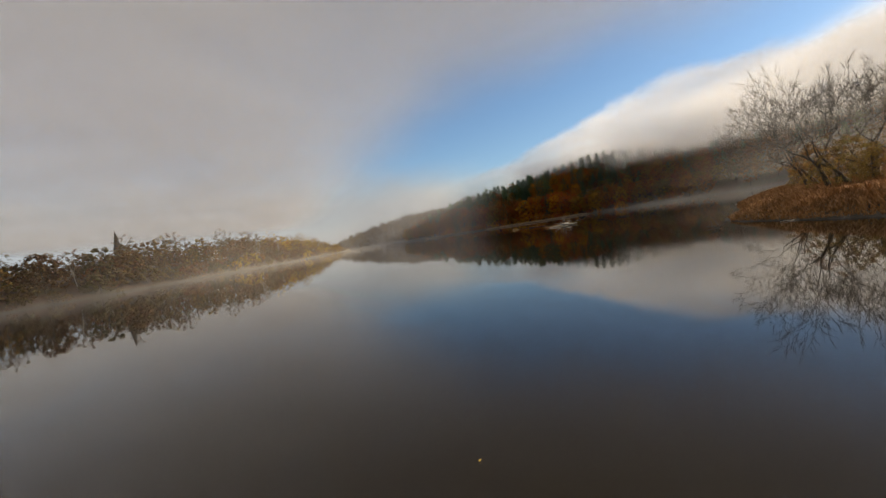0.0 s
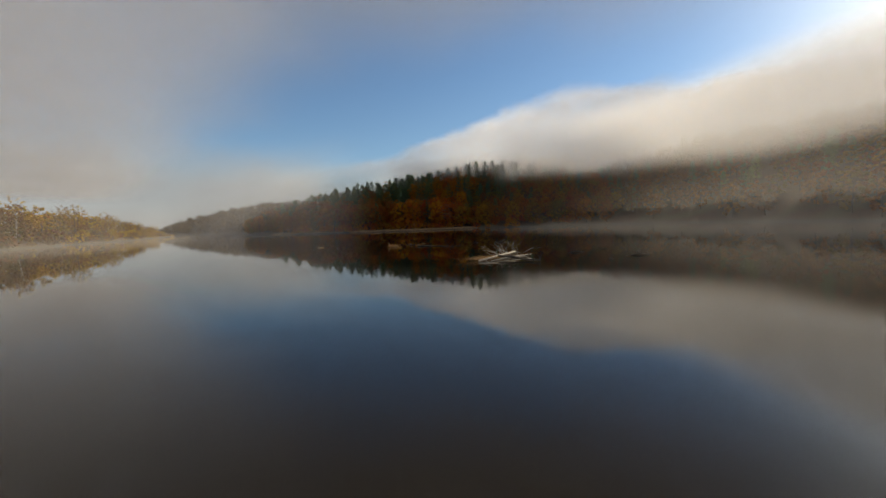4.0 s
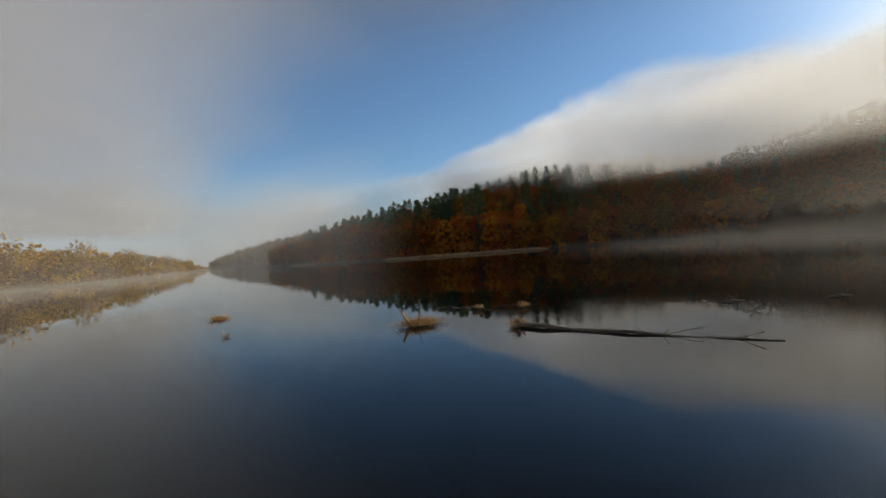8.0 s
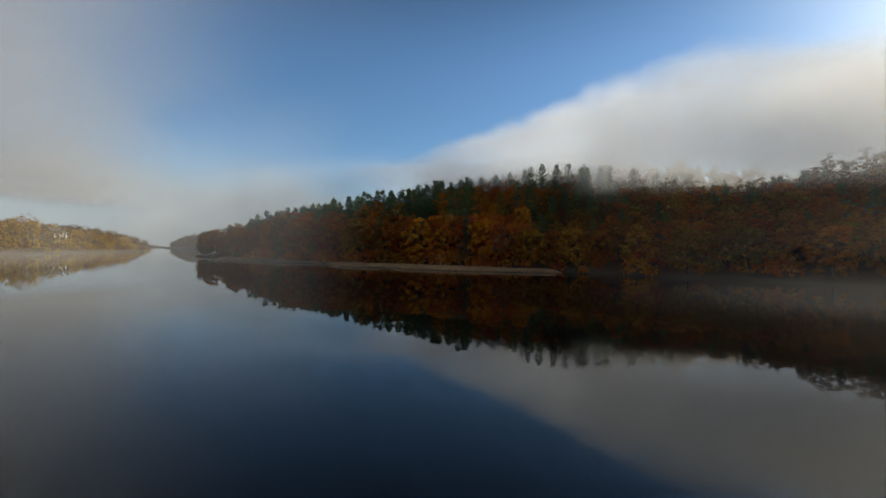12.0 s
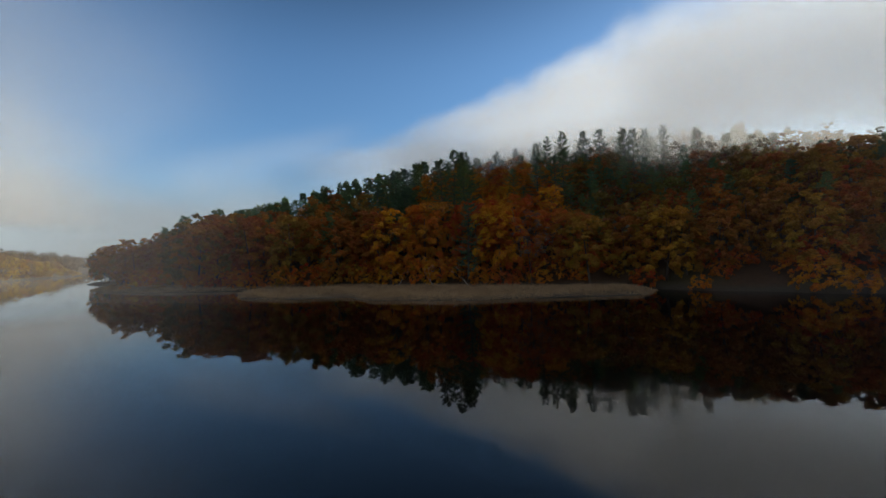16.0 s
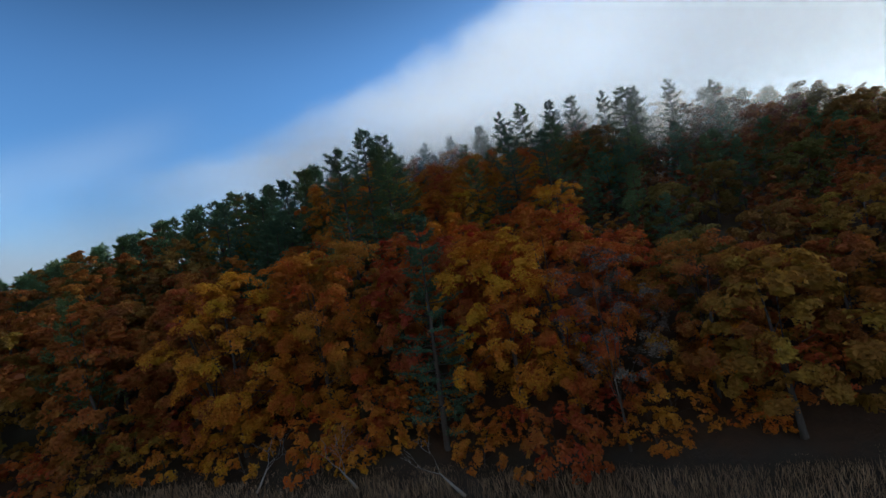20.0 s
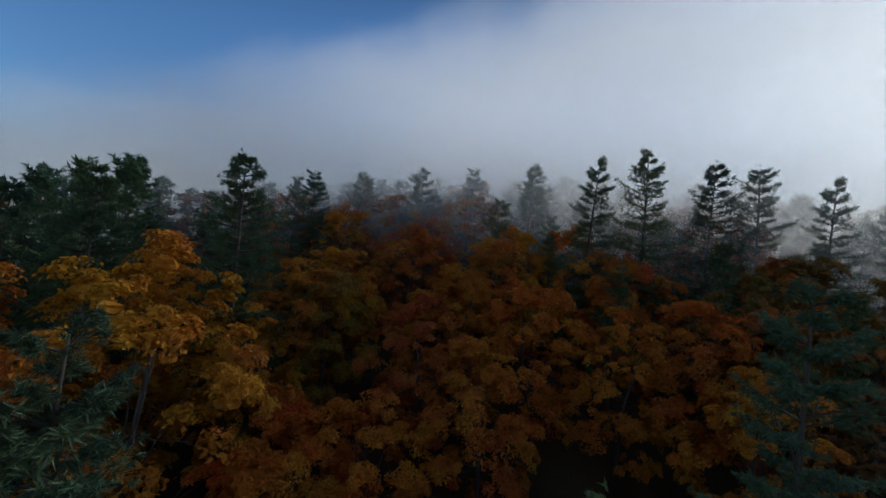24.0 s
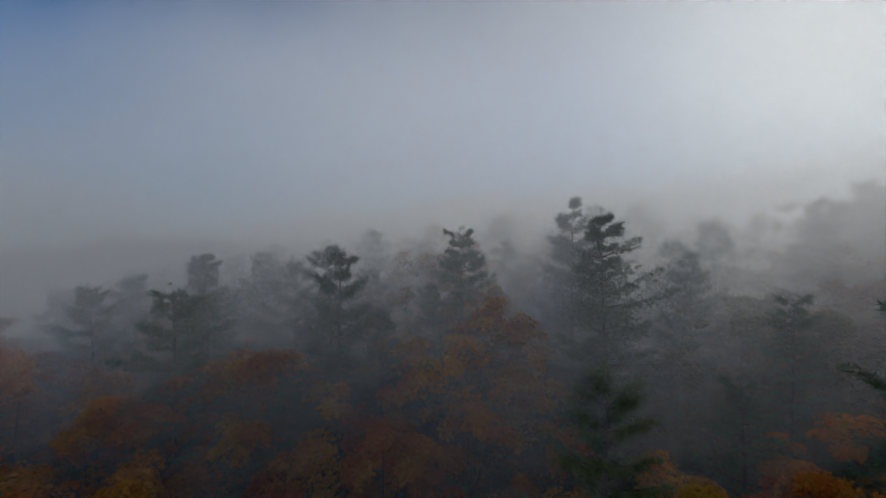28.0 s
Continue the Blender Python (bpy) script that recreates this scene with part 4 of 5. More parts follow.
veil("river_mist", HAZE, -0.1, 30, mist_material("hill_haze", -6, 0, 0.35, 0.98, 0.09, 0.02, 14, 0.45), "blue morning haze hanging before the hillside")
for k in range(3):
    veil("river_mist", shifted(HAZE[2:], -3 - 3 * k, -4), -0.1, 30, mist_material("hill_haze", -6, 0, 0.35, 0.98, 0.03, 0.02, 17 + k, 0.4), "blue morning haze hanging before the hillside")
for k in range(4):
    veil("hill_cloud", shifted([(96, 222), (114, 203), (126, 170), (130, 130), (126, 90), (142, 50), (210, 0), (300, -50)], 8 + 5 * k, 6 + 4 * k), 8, 60,
         mist_material("hill_cloud", 19, 32, 0.6, 0.98, 0.24, 0.02, 20 + k, 0.3), "soft white cloud lying over the hilltop")
LOW = [(122, 165), (117, 128), (109, 96), (120, 56), (180, 5), (265, -50)]
for k in range(5):
    veil("hill_cloud", shifted(LOW, 3.5 * k, 2.5 * k), 2, 52, mist_material("hill_cloud", 15, 27, 0.6, 0.98, 0.22, 0.02, 61 + k, 0.3), "low cloud wrapping the shaded hillside")
SLOPE = [(99, 261), (112, 248), (131, 223), (151, 184), (155, 124)]
for k in range(4):
    veil("hill_cloud", shifted(SLOPE, 3.2 * k, 2.6 * k), 12, 62, mist_material("hill_cloud", 19, 40, 0.55, 0.98, 0.22, 0.02, 81 + k, 0.35), "thin cloud drifting across the wooded slope")
veil("hill_cloud", [(62, 290), (40, 306), (10, 330), (-40, 370)], 12, 52, mist_material("hill_cloud", 24, 40, 0.55, 0.98, 0.2, 0.02, 91, 0.35), "thin cloud drifting across the wooded slope")
for k in range(2):
    veil("river_mist", [(-80, 352 - 4 * k), (-30, 290 - 4 * k), (0, 262 - 4 * k), (24, 246 - 4 * k), (42, 234 - 3 * k)], -0.1, 55,
         mist_material("hill_haze", -6, 0, 0.35, 0.98, 0.13, 0.02, 16 + 9 * k, 0.5), "blue morning haze hanging before the hillside")
veil("river_mist", [(-150, 500), (-90, 478), (-40, 470), (10, 480)], -0.2, 70,
     mist_material("far_haze", -6, 0, 0.3, 0.98, 0.24, 0.015, 15, 0.5), "blue haze before the distant ridge")


for k in range(4):
    veil("hill_cloud", shifted([(48, 312), (72, 306), (92, 305), (109, 296), (122, 278), (140, 258)], 3.5 * k, 5.5 * k), 8, 54,
         mist_material("hill_cloud", 20, 48, 0.6, 0.98, 0.2, 0.02, 71 + k, 0.25), "thin cloud hanging among the upper trees")


for k, far in enumerate((10, 13.5, 18, 23, 29)):
    cx, cy = 90 + 0.63 * far, 285.5 + 0.777 * far
    veil("hill_cloud", [(cx - 42, cy + 30), (cx - 14, cy + 12), (cx + 14, cy - 10), (cx + 40, cy - 36)], 6, 51,
         mist_material("hill_cloud", 16, 37, 0.6, 0.98, 0.17, 0.03, 101 + k, 0.25), "dense fog at the head of the forest lane")


def fog_layer(k):
    """A flat thin layer of fog that hangs over the river, with a ragged edge towards the hill."""
    edge_line = [(-400, 1150), (-290, 930), (-200, 760), (-150, 640), (-112, 545), (-76, 455), (-42, 362), (-8, 285), (12, 248), (32, 216), (65, 198), (112, 180), (150, 140), (175, 90), (185, 0), (190, -120)]
    verts, faces, uvs, last = [], [], [], len(edge_line) - 1
    for px, py in edge_line:
        verts += [(px + 52 - 3 * k, py + 64 - 2 * k, 68 + 2.5 * k), (px - 308 - 3 * k, py - 384 - 2 * k, 68 + 2.5 * k)]
    for i in range(last):
        faces.append((2 * i, 2 * i + 1, 2 * i + 3, 2 * i + 2))
        uvs += [(i / last, 1), (i / last, 0), ((i + 1) / last, 0), ((i + 1) / last, 1)]
    ob = mesh_object("fog_layer", verts, faces, cloud_material("fog_layer", -2, -1, 0.95, 0.30, 0.236, 0.012, 31 + 0.25 * k, 0.08, 0.09, 0.25), uvs=uvs, smooth=True)
    tagged(ob, "thin grey layer of fog hanging over the river", "fog", kind="stuff")


for k in range(7):
    fog_layer(k)


# ---- reeds, grass and floating leaves ----
def blades(name, label, poly, count, tall, width, mat, seed, lean=0.25, category="reeds", edge=0.3, lowest=0.0):
    """Upright dry stems over an outline in the plan: one thin bent blade each."""
    r = np.random.default_rng(seed)
    p = np.array(poly, float)
    lo, hi = p.min(0), p.max(0)
    xy = r.uniform(lo, hi, size=(count * 4, 2))
    xy = xy[signed_distance(poly, xy[:, 0], xy[:, 1]) > edge][:count]
    n = len(xy)
    g = np.maximum(height(xy[:, 0], xy[:, 1]), lowest) - 0.05
    h = tall * r.uniform(0.55, 1.1, n) * (0.8 + 0.3 * bumps(xy[:, 0], xy[:, 1], 3.0, 0.3))
    h = h * np.clip(0.25 + signed_distance(poly, xy[:, 0], xy[:, 1]) / 2.6, 0.25, 1.0)
    a = r.uniform(0, 6.28, n)
    base = np.c_[xy, g]
    side = np.c_[np.cos(a), np.sin(a), np.zeros(n)] * (width * r.uniform(0.5, 1.3, n))[:, None]
    tip = base + np.c_[r.normal(size=(n, 2)) * lean * h[:, None], h]
    mid = (base + tip) / 2 + np.c_[np.zeros((n, 2)), 0.08 * h]
    v = np.stack([base - side, base + side, mid + side * 1.2, mid - side * 1.2, tip], 1).reshape(-1, 3)
    k = np.arange(n)[:, None] * 5
    f = np.concatenate([k + [0, 1, 2], k + [0, 2, 3], k + [3, 2, 4]], 1).reshape(-1, 3)
    return tagged(mesh_object(name, v, f, mat), label, category, kind="stuff")


blades("reed_bed", "dense pale brown dead reeds along the shaded shore", REEDS, 100000, 0.8, 0.011, REED, 1)
SWARD = [(20.3, 28.5), (23, 32.6), (28, 37.6), (33, 45), (40, 54.5), (46, 60), (53, 58), (50, 44), (44, 30), (40, 12), (34, 2), (29, 3), (25.4, 6), (20.5, 16), (19.8, 22)]
blades("dry_grass", "rust-coloured dry grass covering the low spit", SWARD, 90000, 0.55, 0.028, GRASS, 2, 0.5, "grass", 0.05)


def floating_leaves():
    r = np.random.default_rng(8)
    c = []
    for cx, cy, sx, sy, turn, n in LEAF_DRIFTS:
        q = r.normal(size=(n, 2)) * [sx, sy]
        c.append(np.c_[cx + q[:, 0] * math.cos(turn) - q[:, 1] * math.sin(turn), cy + q[:, 0] * math.sin(turn) + q[:, 1] * math.cos(turn), np.full(n, 0.012)])
    c = np.concatenate(c)
    nrm = np.tile([0.0, 0, 1], (len(c), 1)) + r.normal(size=(len(c), 3)) * 0.12
    v, f = cards(c, nrm, 0.036, r, 1.0, None, 0.15)
    tagged(mesh_object("floating_leaves", v, f, YELLOW), "yellow fallen leaves drifting on the water", "leaves", kind="stuff")


LEAF_DRIFTS = [(27.3, 135.7, 0.75, 0.13, 1.9, 70), (28.6, 134.7, 0.35, 0.18, 2.2, 36), (30.0, 134.9, 0.4, 0.25, 1.2, 22), (24.2, 139.6, 0.5, 0.2, 1.6, 26), (25.5, 137.6, 0.9, 0.5, 1.8, 24),
               (33.6, 136.6, 0.3, 0.12, 0.4, 30), (20.6, 138.9, 0.5, 0.15, 0.3, 26), (20.0, 136.5, 0.7, 0.4, 0.3, 24), (36.5, 140, 1.5, 0.8, 0.3, 14), (0.00, 4.20, 0.05, 0.04, 0.2, 1)]
floating_leaves()


# ---- driftwood ----
def log_path(a, b, sag, r, n=8):
    a, b = Vector(a), Vector(b)
    side = (b - a).cross(Vector((0, 0, 1))).normalized()
    return [a.lerp(b, k / n) + side * sag * math.sin(math.pi * k / n) + Vector((0, 0, 0.04 * math.sin(k * 1.9))) for k in range(n + 1)]


def straw_heap(c, size, flat, count, r, long=0.5, thick=0.012):
    """A tangle of stalks and rootlets round c."""
    pile = Pile()
    for _ in range(count):
        p = Vector(c) + Vector((r.normal() * size[0], r.normal() * size[1], abs(r.normal()) * flat))
        w = Vector((r.normal() * size[0], r.normal() * size[1], r.normal() * flat * 1.2)).normalized()
        q = w.cross(Vector(r.normal(size=3))).normalized()
        ln = long * r.uniform(0.4, 1.2)
        pile.tube([p - w * ln / 2, p + q * ln * 0.12, p + w * ln / 2], [thick * r.uniform(0.5, 1.2), thick, thick * 0.5], 3)
    return pile


def roots(c, way, spread, count, r, ln=0.9, thick=0.05):
    """Bent roots that fan out from a stump's foot at c."""
    pile = Pile()
    way = Vector(way).normalized()
    for k in range(count):
        side = Vector(r.normal(size=3))
        side = (side - way * side.dot(way)).normalized()
        w = (way * r.uniform(0.15, 0.8) + side * spread).normalized()
        p, pts, rad = Vector(c), [Vector(c)], [thick * r.uniform(0.7, 1.2)]
        for s in range(4):
            w = (w + Vector(r.normal(size=3)) * 0.38).normalized()
            p = p + w * ln / 4 * r.uniform(0.7, 1.3)
            pts.append(p)
            rad.append(rad[0] * (1 - 0.22 * (s + 1)))
        pile.tube(pts, rad, 5)
    return pile


def fallen_trunk(name, label, a, b, r0, r1, seed, root_len=0.8, root_count=18, straw=160, mat=None, sag=0.3):
    """A waterlogged trunk from its root end a to its tip b, with a root plate full of straw."""
    r = np.random.default_rng(seed)
    thing = new(name)
    tagged(thing, label, "driftwood", "driftwood in the river")
    trunk = Pile()
    pts = log_path(a, b, sag, r)
    trunk.tube(pts, [r0 + (r1 - r0) * k / (len(pts) - 1) + 0.01 * math.sin(k * 2.3) for k in range(len(pts))], 9)
    for k in range(3 if r1 > 0.018 else 0):
        p = pts[int(r.integers(3, len(pts) - 1))]
        w = (Vector(b) - Vector(a)).normalized() + Vector((r.normal() * 0.5, r.normal() * 0.5, 0.25))
        trunk.tube([p, p + w * 0.45, p + w * 0.9], [r1 * 0.8, r1 * 0.5, 0.01], 5)
    trunk.make("trunk", mat or DRIFT, thing)
    if root_count:
        way = Vector(a) - Vector(b)
        roots(a, way, 0.8, root_count, r, root_len, 0.022).make("root_plate", DRIFT if mat is None else mat, thing, "broken roots at the foot")
        stub = Pile()
        for k in range(3):
            w = Vector((r.normal() * 0.35, r.normal() * 0.35, 1.0)).normalized() * root_len * r.uniform(0.5, 0.9)
            stub.tube([Vector(a) + way.normalized() * 0.05 * k, Vector(a) + w * 0.5, Vector(a) + w], [r0 * 0.75, r0 * 0.5, 0.012], 6)
        stub.make("root_stub", DRYWOOD, thing, "pale broken root stubs that stand up")
        straw_heap(Vector(a) + way.normalized() * 0.15, (root_len * 0.34, root_len * 0.34), root_len * 0.16, straw, r, root_len * 0.7, 0.006).make("straw", STRAW, thing, "dry straw caught in the roots", False)
    return thing


def log_raft():
    """The grounded pile of logs, brush and straw in mid-river."""
    r = np.random.default_rng(77)
    c = Vector((RAFT[0], RAFT[1], 0))
    thing = new("log_pile")
    tagged(thing, "pile of bleached logs, brush and straw stranded in the river", "driftwood")
    w1, w2, w3 = (Vector((*p, 0)) for p in (RAFT_W1, RAFT_W2, RAFT_W3))
    along = (w2 - w1)
    p = Pile()
    p.tube([w1 + Vector((0, 0, 0.08)), w1.lerp(w2, 0.4) + Vector((0, 0, 0.27)), w1.lerp(w2, 0.9) + Vector((0, 0, 0.5))], [0.075, 0.095, 0.06], 10)
    p.make("pale_log", BLEACHED, thing, "barkless bleached white log")
    p = Pile()
    p.tube([w1.lerp(w2, 0.15) + Vector((0.1, -0.9, 0.06)), w1.lerp(w2, 0.6) + Vector((0.2, -0.7, 0.16)), w2 + Vector((0.9, -0.8, 0.2))], [0.03, 0.05, 0.02], 8)
    p.make("thin_log", BLEACHED, thing, "thin bleached pole")
    p = Pile()
    mid = w1.lerp(w2, 0.45)
    pts = [mid + Vector((0, 0, 0.3)), mid.lerp(w3, 0.35) + Vector((0, 0.2, 0.3)), mid.lerp(w3, 0.7) + Vector((0, 0, 0.12)), w3 + Vector((0, 0, 0.18))]
    p.tube(pts, [0.09, 0.12, 0.075, 0.045], 9)
    p.make("dark_trunk", DRIFT, thing, "dark wet trunk with a forked end")
    p = Pile()
    for k in range(6):
        w = Vector((r.normal() * 0.5, r.normal() * 0.5, r.normal() * 0.6)).normalized()
        p.tube([w3 + Vector((0, 0, 0.15)), w3 + w * 0.3 + Vector((0, 0, 0.15)), w3 + w * 0.6 + Vector((0, 0, 0.1))], [0.035, 0.022, 0.006], 5)
    p.make("stub_roots", DRIFT, thing)
    for k in range(7):
        a = w1.lerp(w2, r.uniform(0.1, 0.9)) + Vector((r.normal() * 0.5, r.normal() * 0.9, r.uniform(0, 0.25)))
        w = Vector((r.normal(), r.normal(), r.uniform(-0.08, 0.15))).normalized()
        p = Pile()
        p.tube([a - w * 0.9, a + Vector((0, 0, 0.06)), a + w * 1.1], [0.02, 0.028, 0.008], 6)
        p.make("branch", DRIFT if k % 2 else BLEACHED, thing)
    p = Pile()
    for k in range(30):     # brush that sticks up behind
        a = w2 + Vector((r.normal() * 0.8 - 0.7, r.normal() * 0.45 + 0.6, 0.2))
        w = Vector((r.normal() * 0.75 - 0.2, r.normal() * 0.5 + 0.3, 0.2 + r.uniform() * 0.6)).normalized()
        ln = r.uniform(0.7, 1.9)
        q = Vector(r.normal(size=3)) * 0.18
        p.tube([a, a + w * ln * 0.5 + q, a + w * ln + Vector((q.x * 3, q.y * 3, -0.1))], [0.014, 0.009, 0.003], 4)
        for j in range(3):
            b = a + w * ln * r.uniform(0.4, 0.9) + q * 0.6
            v = (w + Vector(r.normal(size=3)) * 0.8).normalized()
            p.tube([b, b + v * ln * 0.35], [0.006, 0.002], 3)
    p.make("brush", BLEACHED, thing, "upright bare grey brushwood")
    straw_heap(w1.lerp(w2, 0.35) + Vector((-0.4, 0.35, 0.1)), (0.95, 0.32), 0.1, 900, r, 0.55, 0.006).make("straw", STRAW, thing, "matted brown straw", False)
    return thing


RAFT, RAFT_W1, RAFT_W2, RAFT_W3 = (24.5, 82.5), (21.7, 81.2), (26.9, 83.6), (25.7, 77.9)
log_raft()
R3, R3E, R2, R1, R6, R4, R5 = (23.8, 108.9), (27.7, 103.8), (19.9, 111.6), (9.4, 121.0), (12.0, 114.2), (23.8, 113.7), (25.6, 113.1)
fallen_trunk("sunken_tree", "long thin fallen trunk with torn roots floating in the river", (R3[0], R3[1], 0.07), (R3E[0] + 1.2, R3E[1] - 0.6, -0.01), 0.085, 0.02, 1, 0.5, 34, 110, None, 0.12)
fallen_trunk("sunken_tree", "two thin sunken poles ending in a round root ball", (R5[0], R5[1], 0.1), (R5[0] - 4.6, R5[1] + 3.0, -0.05), 0.022, 0.014, 2, 0.36, 24, 320, None, 0.1)
fallen_trunk("sunken_pole", "dark sunken pole with leaves caught along it", (R5[0] - 2.2, R5[1] + 1.3, -0.01), (R5[0] - 4.0, R5[1] + 3.0, 0.02), 0.045, 0.016, 3, 0.3, 0, 0)
fallen_trunk("sunken_branch", "short upright root stub with straw and a thin trailing stem", (R4[0], R4[1], 0.1), (R4[0] + 0.9, R4[1] - 0.7, -0.04), 0.03, 0.012, 4, 0.28, 14, 200)


def straw_stump(name, label, at, size, seed, post=0.7, count=260, tilt=(-0.35, 0.2)):
    """A broken stump that stands out of a raft of straw."""
    r = np.random.default_rng(seed)
    thing = new(name)
    tagged(thing, label, "driftwood", "driftwood in the river")
    c = Vector((at[0], at[1], 0))
    p = Pile()
    top = c + Vector((tilt[0] * post, tilt[1] * post, post))
    p.tube([c + Vector((0.2, 0, -0.1)), c.lerp(top, 0.5) + Vector((0.04, 0, 0)), top], [size * 0.085, size * 0.06, size * 0.035], 7)
    p.tube([top, top + Vector((0.03, 0.05, 0.12))], [size * 0.045, 0.008], 5)
    p.make("stump", DRYWOOD, thing, "broken weathered stump")
    roots(c + Vector((0.3 * size, 0, 0.05)), (1, -0.1, 0.1), 0.7, 9, r, size * 0.8, 0.022).make("roots", DRIFT, thing)
    straw_heap(c + Vector((0.4 * size, -0.02, 0.03)), (0.34 * size, 0.12 * size), 0.1 * size, count * 2, r, 0.32 * size, 0.006).make("straw", STRAW, thing, "matted golden straw", False)
    return thing


straw_stump("stump", "leaning pale stump on a raft of golden straw", R2, 1.3, 5, 0.6)
straw_stump("stump", "small stump with a clump of straw afloat", R1, 0.8, 6, 0.25, 120)
straw_stump("snag", "little dark snag poking out of the water", R6, 0.35, 7, 0.2, 14)
for k, (px, py, s) in enumerate(((32.9, 83.0, 0.9), (34.9, 77.0, 1.1), (33.0, 108.5, 0.6), (36.5, 107.0, 0.6), (31.0, 76.0, 0.3), (37.5, 84.5, 0.6))):
    r = np.random.default_rng(40 + k)
    thing = new("snag")
    tagged(thing, "thin dark branch standing out of the water", "driftwood", "snags in the river")
    p = Pile()
    p.tube([(px - s, py + 0.3 * s, -0.05), (px, py, 0.12 * s), (px + s, py - 0.2 * s, 0.02)], [0.05 * s, 0.07 * s, 0.02], 6)
    for j in range(5):
        w = Vector((r.normal() * 0.5, r.normal() * 0.5, r.uniform(0.3, 0.9)))
        a = Vector((px + r.uniform(-0.6, 0.6) * s, py, 0.06))
        p.tube([a, a + w * 0.35 * s, a + w * 0.6 * s + Vector(r.normal(size=3)) * 0.08], [0.022, 0.014, 0.004], 4)
    p.make("branch", DRIFT, thing)

# ---- the low spit with its bare trees ----
BARE = [bare_tree("bare_tree", s, t, 0.72, 5, BARK, th, ln, 2, 0.016) for s, t, th, ln in ((3, 12.2, 0.27, (-0.8, 0.1)), (8, 12.2, 0.26, (-0.3, 0.1)), (5, 12.6, 0.28, (0.15, 0.1)))]
for k, (px, py, s, turn) in enumerate(((28.2, 29.0, 0.84, -0.3), (29.2, 28.2, 0.8, -0.6), (30.5, 28.3, 0.72, 0.3), (31.5, 27.2, 0.7, -0.1), (33.0, 29.5, 0.78, -0.9), (35.0, 32.0, 0.74, 4.0), (35.0, 38.0, 0.86, -0.4), (36.8, 38.6, 0.92, -0.7), (39.5, 41.0, 0.95, -0.2), (42.0, 40.0, 0.98, -1.0), (36.0, 30.0, 0.9, 1.2), (32.0, 20.0, 0.95, 5.2), (44.0, 24.0, 0.9, 2.9))):
    ob = copy_thing(BARE[k % 3], Matrix.Identity(4))
    ob.matrix_basis = Matrix.Translation((px, py, ground_at(px, py) - 0.1)) @ Euler((0, 0, turn)).to_matrix().to_4x4() @ Matrix.Scale(s, 4)
    tagged(ob, "leafless spreading tree on the grassy spit", "tree", "bare trees on the spit")
for t in BARE:
    gone(t)
WILLOW = leaf_material("willow_leaves", [(0.20, 0.15, 0.05), (0.30, 0.17, 0.055), (0.20, 0.17, 0.06), (0.36, 0.22, 0.06)])
SHRUB = [broadleaf("willow_shrub", s, 3.6, 2.0, 30, 5200, 0.045, WILLOW, BARK, 0.06, True, 0.02, 0.0) for s in (81, 82)]
r3 = np.random.default_rng(15)
for px, py in ((28, 28.5), (29.5, 26.5), (31, 29.5), (30, 22.5), (34, 27), (36, 24), (34, 32), (41, 31), (38, 41), (40.5, 43.5), (43, 46), (36, 38.5), (45, 42), (29, 16), (33, 13), (43, 18)):
    plant(pick(SHRUB, r3), px, py, ground_at(px, py) - 0.1, r3.uniform(0.7, 1.15), r3, "tangled olive and rust willow shrub under the bare trees", "bush", "shrubs on the spit")
for t in SHRUB:
    gone(t)
fallen_trunk("fallen_branch", "bleached forked branch lying at the spit's edge", (27.9, 34.6, 0.16), (23.7, 31.6, 0.05), 0.075, 0.025, 31, 0.9, 6, 0, BLEACHED, 0.35)
fallen_trunk("fallen_branch", "bleached curved branch lying at the spit's edge", (21.4, 23.6, 0.12), (19.2, 23.0, 0.02), 0.035, 0.015, 32, 0.35, 3, 0, BLEACHED, -0.3)
roots((17.0, 24.9, 0.05), (-0.3, 0.2, 0.5), 0.9, 13, np.random.default_rng(33), 0.9, 0.035).make("root_tangle", DRIFT)
tagged(bpy.data.objects["root_tangle"], "dark tangle of roots standing in the shallows", "driftwood")

# bleached snags under the forest edge
for k, (px, py, turn, s) in enumerate(((54.5, 253.0, 0.4, 1.0), (64.5, 243.0, 2.2, 1.1), (33.0, 279.0, 1.6, 0.9), (60.0, 248.5, 2.6, 1.0))):
    ob = bare_tree("fallen_snag", 90 + k, 5.0, 0.7, 3, PALEBARK, 0.10, (1.0, 0.2), 2, 0.015, True)
    ob.matrix_basis = Matrix.Translation((px, py, ground_at(px, py) + 0.25)) @ Euler((0, -0.25, turn)).to_matrix().to_4x4() @ Matrix.Scale(s, 4)
    tagged(ob, "bleached fallen limb at the edge of the woods", "dead tree", "fallen limbs")


# ---- houses on the sunny bank ----
WHITE = plain_material("white_boards", (0.62, 0.61, 0.57), (0.78, 0.77, 0.73))
BRICK = plain_material("red_brick", (0.20, 0.085, 0.06), (0.30, 0.14, 0.10), 3.0)
ROOF = plain_material("slate_roof", (0.06, 0.06, 0.065), (0.12, 0.115, 0.11), 3.0)
STONE = plain_material("grey_stone", (0.20, 0.19, 0.17), (0.32, 0.30, 0.27), 2.0)
GLASS = plain_material("dark_pane", (0.02, 0.025, 0.03), (0.04, 0.045, 0.05), 1.0, 0.1)


def box(c, s):
    x, y, z = c
    a, b, h = s[0] / 2, s[1] / 2, s[2]
    v = [Vector((x + i * a, y + j * b, z + k * h)) for k in (0, 1) for i, j in ((-1, -1), (1, -1), (1, 1), (-1, 1))]
    return v, [(0, 3, 2, 1), (4, 5, 6, 7), (0, 1, 5, 4), (1, 2, 6, 5), (2, 3, 7, 6), (3, 0, 4, 7)]


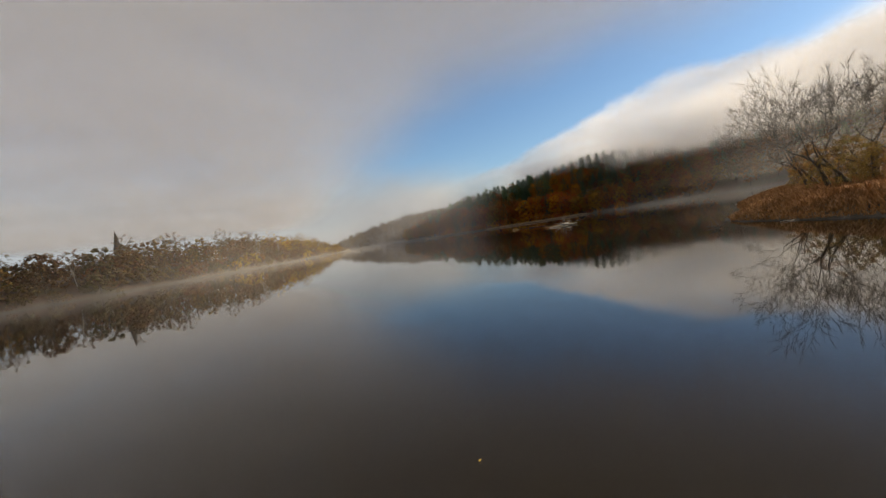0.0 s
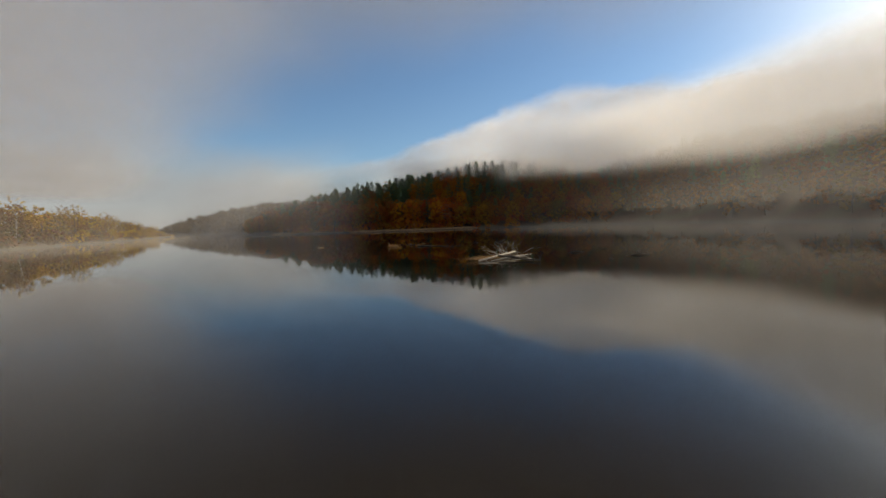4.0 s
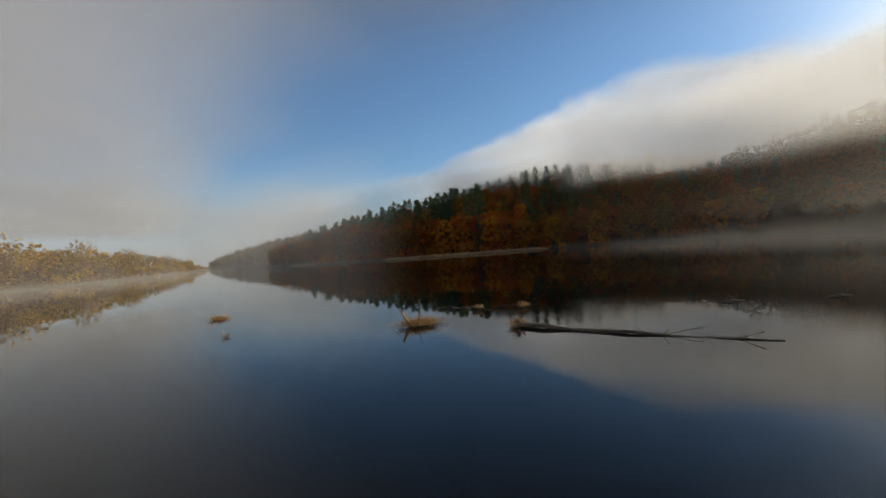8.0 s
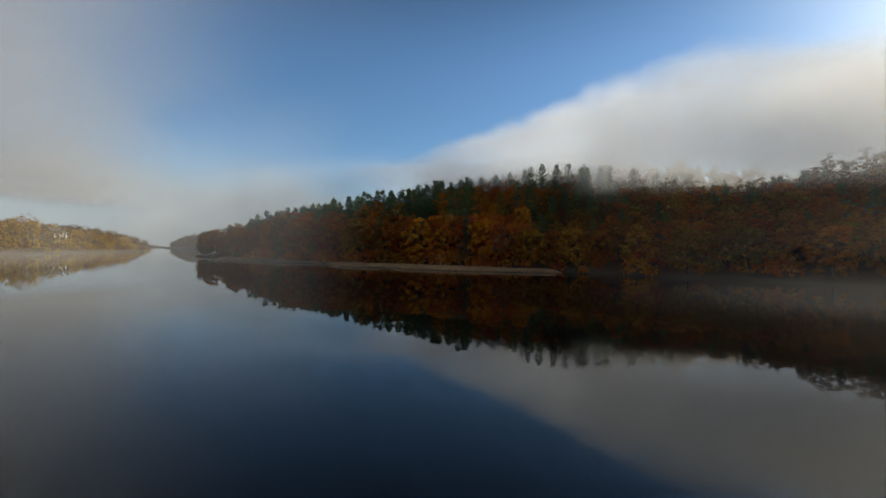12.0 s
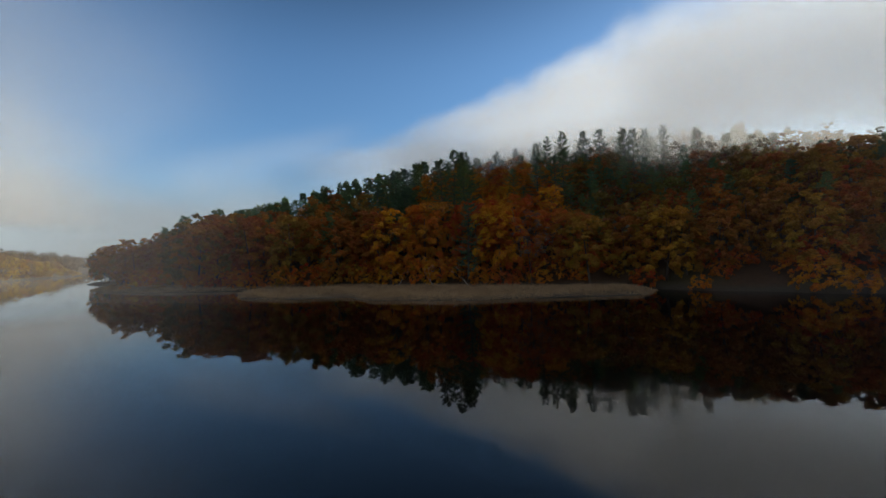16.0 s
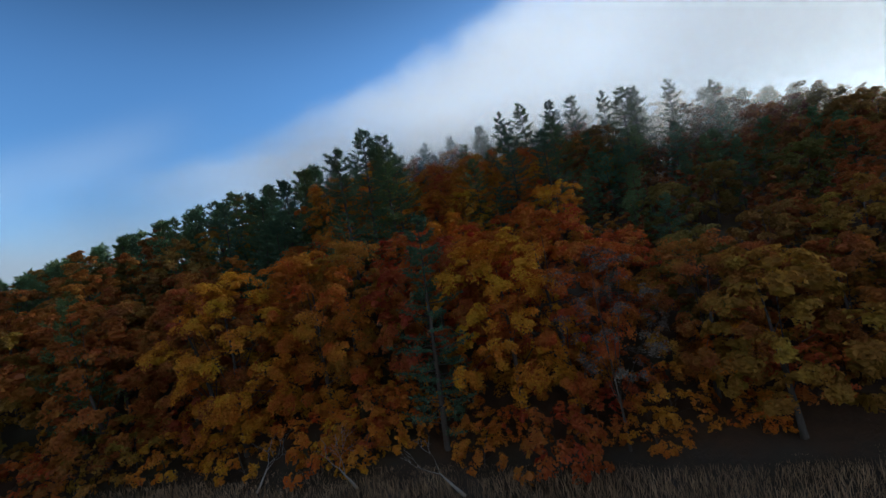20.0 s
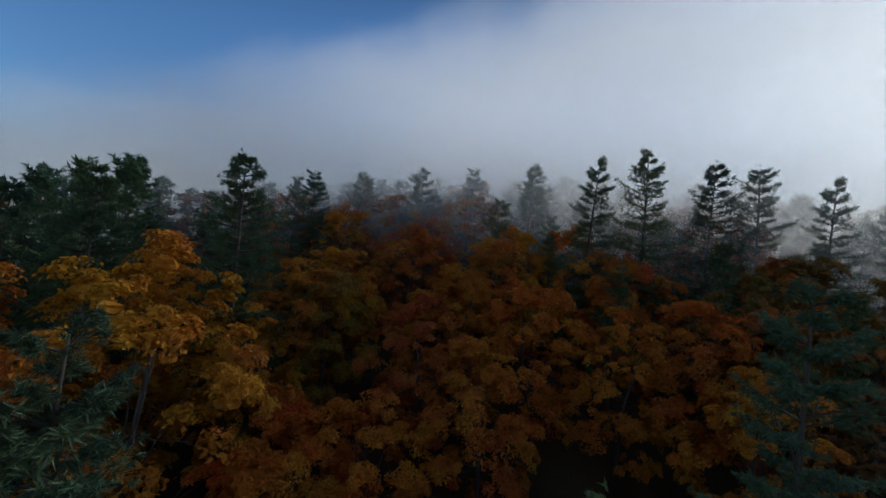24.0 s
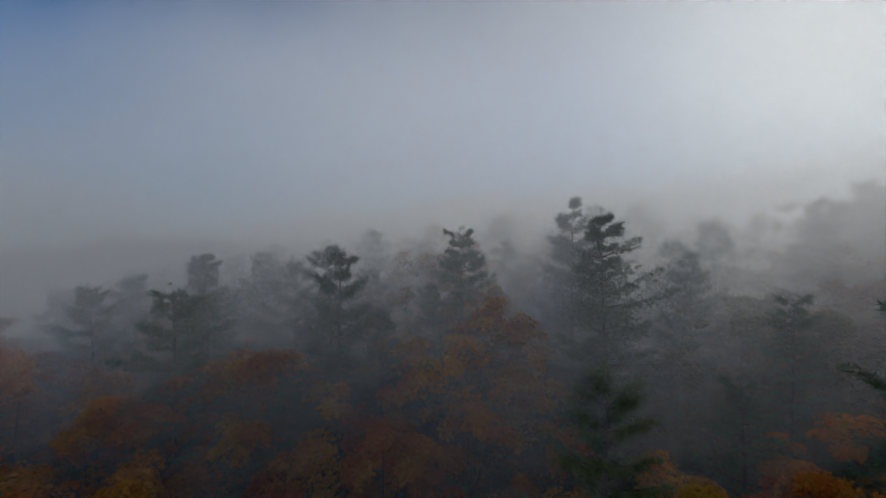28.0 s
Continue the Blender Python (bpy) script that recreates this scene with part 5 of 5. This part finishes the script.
def house(name, label, at, turn, size, wall, storeys=2, gable=2.6, bays=4):
    """A house with its windows and a pitched roof."""
    w, d, h = size
    thing = new(name)
    tagged(thing, label, "house", "houses across the river")
    p = Pile()
    p.put(box((0, 0, -2), (w, d, h + 2)))
    n = len(p.v)
    if gable:
        p.v += [Vector((-w / 2, -d / 2, h)), Vector((-w / 2, d / 2, h)), Vector((-w / 2, 0, h + gable)), Vector((w / 2, -d / 2, h)), Vector((w / 2, d / 2, h)), Vector((w / 2, 0, h + gable))]
        p.f += [(n, n + 2, n + 1), (n + 3, n + 4, n + 5)]
    p.make("wall", wall, thing, "", False)
    p = Pile()
    if gable:
        e, t = 0.5, 0.25
        for s in (-1, 1):
            a = [Vector((-w / 2 - e, s * (d / 2 + e), h - e * gable / (d / 2))), Vector((w / 2 + e, s * (d / 2 + e), h - e * gable / (d / 2))), Vector((w / 2 + e, 0, h + gable)), Vector((-w / 2 - e, 0, h + gable))]
            n = len(p.v)
            p.v += a + [q + Vector((0, 0, t)) for q in a]
            p.f += [tuple(n + i for i in face) for face in ((0, 1, 2, 3), (4, 5, 6, 7), (0, 1, 5, 4), (1, 2, 6, 5), (2, 3, 7, 6), (3, 0, 4, 7))]
    else:
        p.put(box((0, 0, h + 0.004), (w + 0.6, d + 0.6, 0.4)))
    p.make("roof", ROOF, thing, "", False)
    for s in range(storeys):
        for b in range(bays):
            for side in (-1, 1):
                x, z = (b + 0.5) * w / bays - w / 2, h * (s + 0.35) / storeys
                fr = Pile()
                fr.put(box((x, side * (d / 2 + 0.03), z), (1.25, 0.1, 1.6)))
                ob = fr.make("window", WHITE, thing, "", False)
                gl = Pile()
                gl.put(box((x, side * (d / 2 + 0.085), z + 0.12), (1.0, 0.03, 1.36)))
                gl.make("pane", GLASS, ob, "", False)
    thing.matrix_basis = Matrix.Translation((at[0], at[1], ground_at(*at))) @ Euler((0, 0, turn)).to_matrix().to_4x4()
    return thing


def church(at, turn):
    thing = new("church")
    tagged(thing, "stone church with a tall dark spire among the trees", "church")
    p = Pile()
    p.put(box((0, 0, -3), (6, 6, 21)))
    p.make("tower", STONE, thing, "", False)
    p = Pile()
    p.put(box((14, 0, -3), (22, 11, 12)))
    p.make("nave", STONE, thing, "", False)
    v = [Vector((3.3 * math.cos(k * math.pi / 4 + 0.39), 3.3 * math.sin(k * math.pi / 4 + 0.39), 18)) for k in range(8)] + [Vector((0, 0, 36))]
    mesh_object("spire", v, [(k, (k + 1) % 8, 8) for k in range(8)] + [tuple(range(8))[::-1]], ROOF, thing)
    v = [Vector((a, b, c)) for a in (3, 25.5) for b, c in ((-6, 8.6), (6, 8.6), (0, 15))]
    mesh_object("roof", v, [(0, 1, 2), (3, 5, 4), (0, 2, 5, 3), (1, 4, 5, 2), (0, 3, 4, 1)], ROOF, thing)
    thing.matrix_basis = Matrix.Translation((at[0], at[1], ground_at(*at))) @ Euler((0, 0, turn)).to_matrix().to_4x4() @ Matrix.Scale(0.68, 4)


CHURCH = (-200, 250)
church(CHURCH, 2.4)
house("house", "long white house on the slope above the river", (-150, 262), 1.45, (16, 8, 6), WHITE, 2, 2.6, 6)
house("house", "white house among autumn trees above the river", (-139, 306), 1.3, (11, 8, 6), WHITE, 2, 2.8, 4)
house("house", "white house among autumn trees above the river", (-135, 430), 1.5, (10, 8, 5.5), WHITE, 2, 2.6, 3)
house("brick_building", "plain red brick building with a flat roof", (-190, 150), 0.9, (18, 14, 15), BRICK, 4, 0, 5)
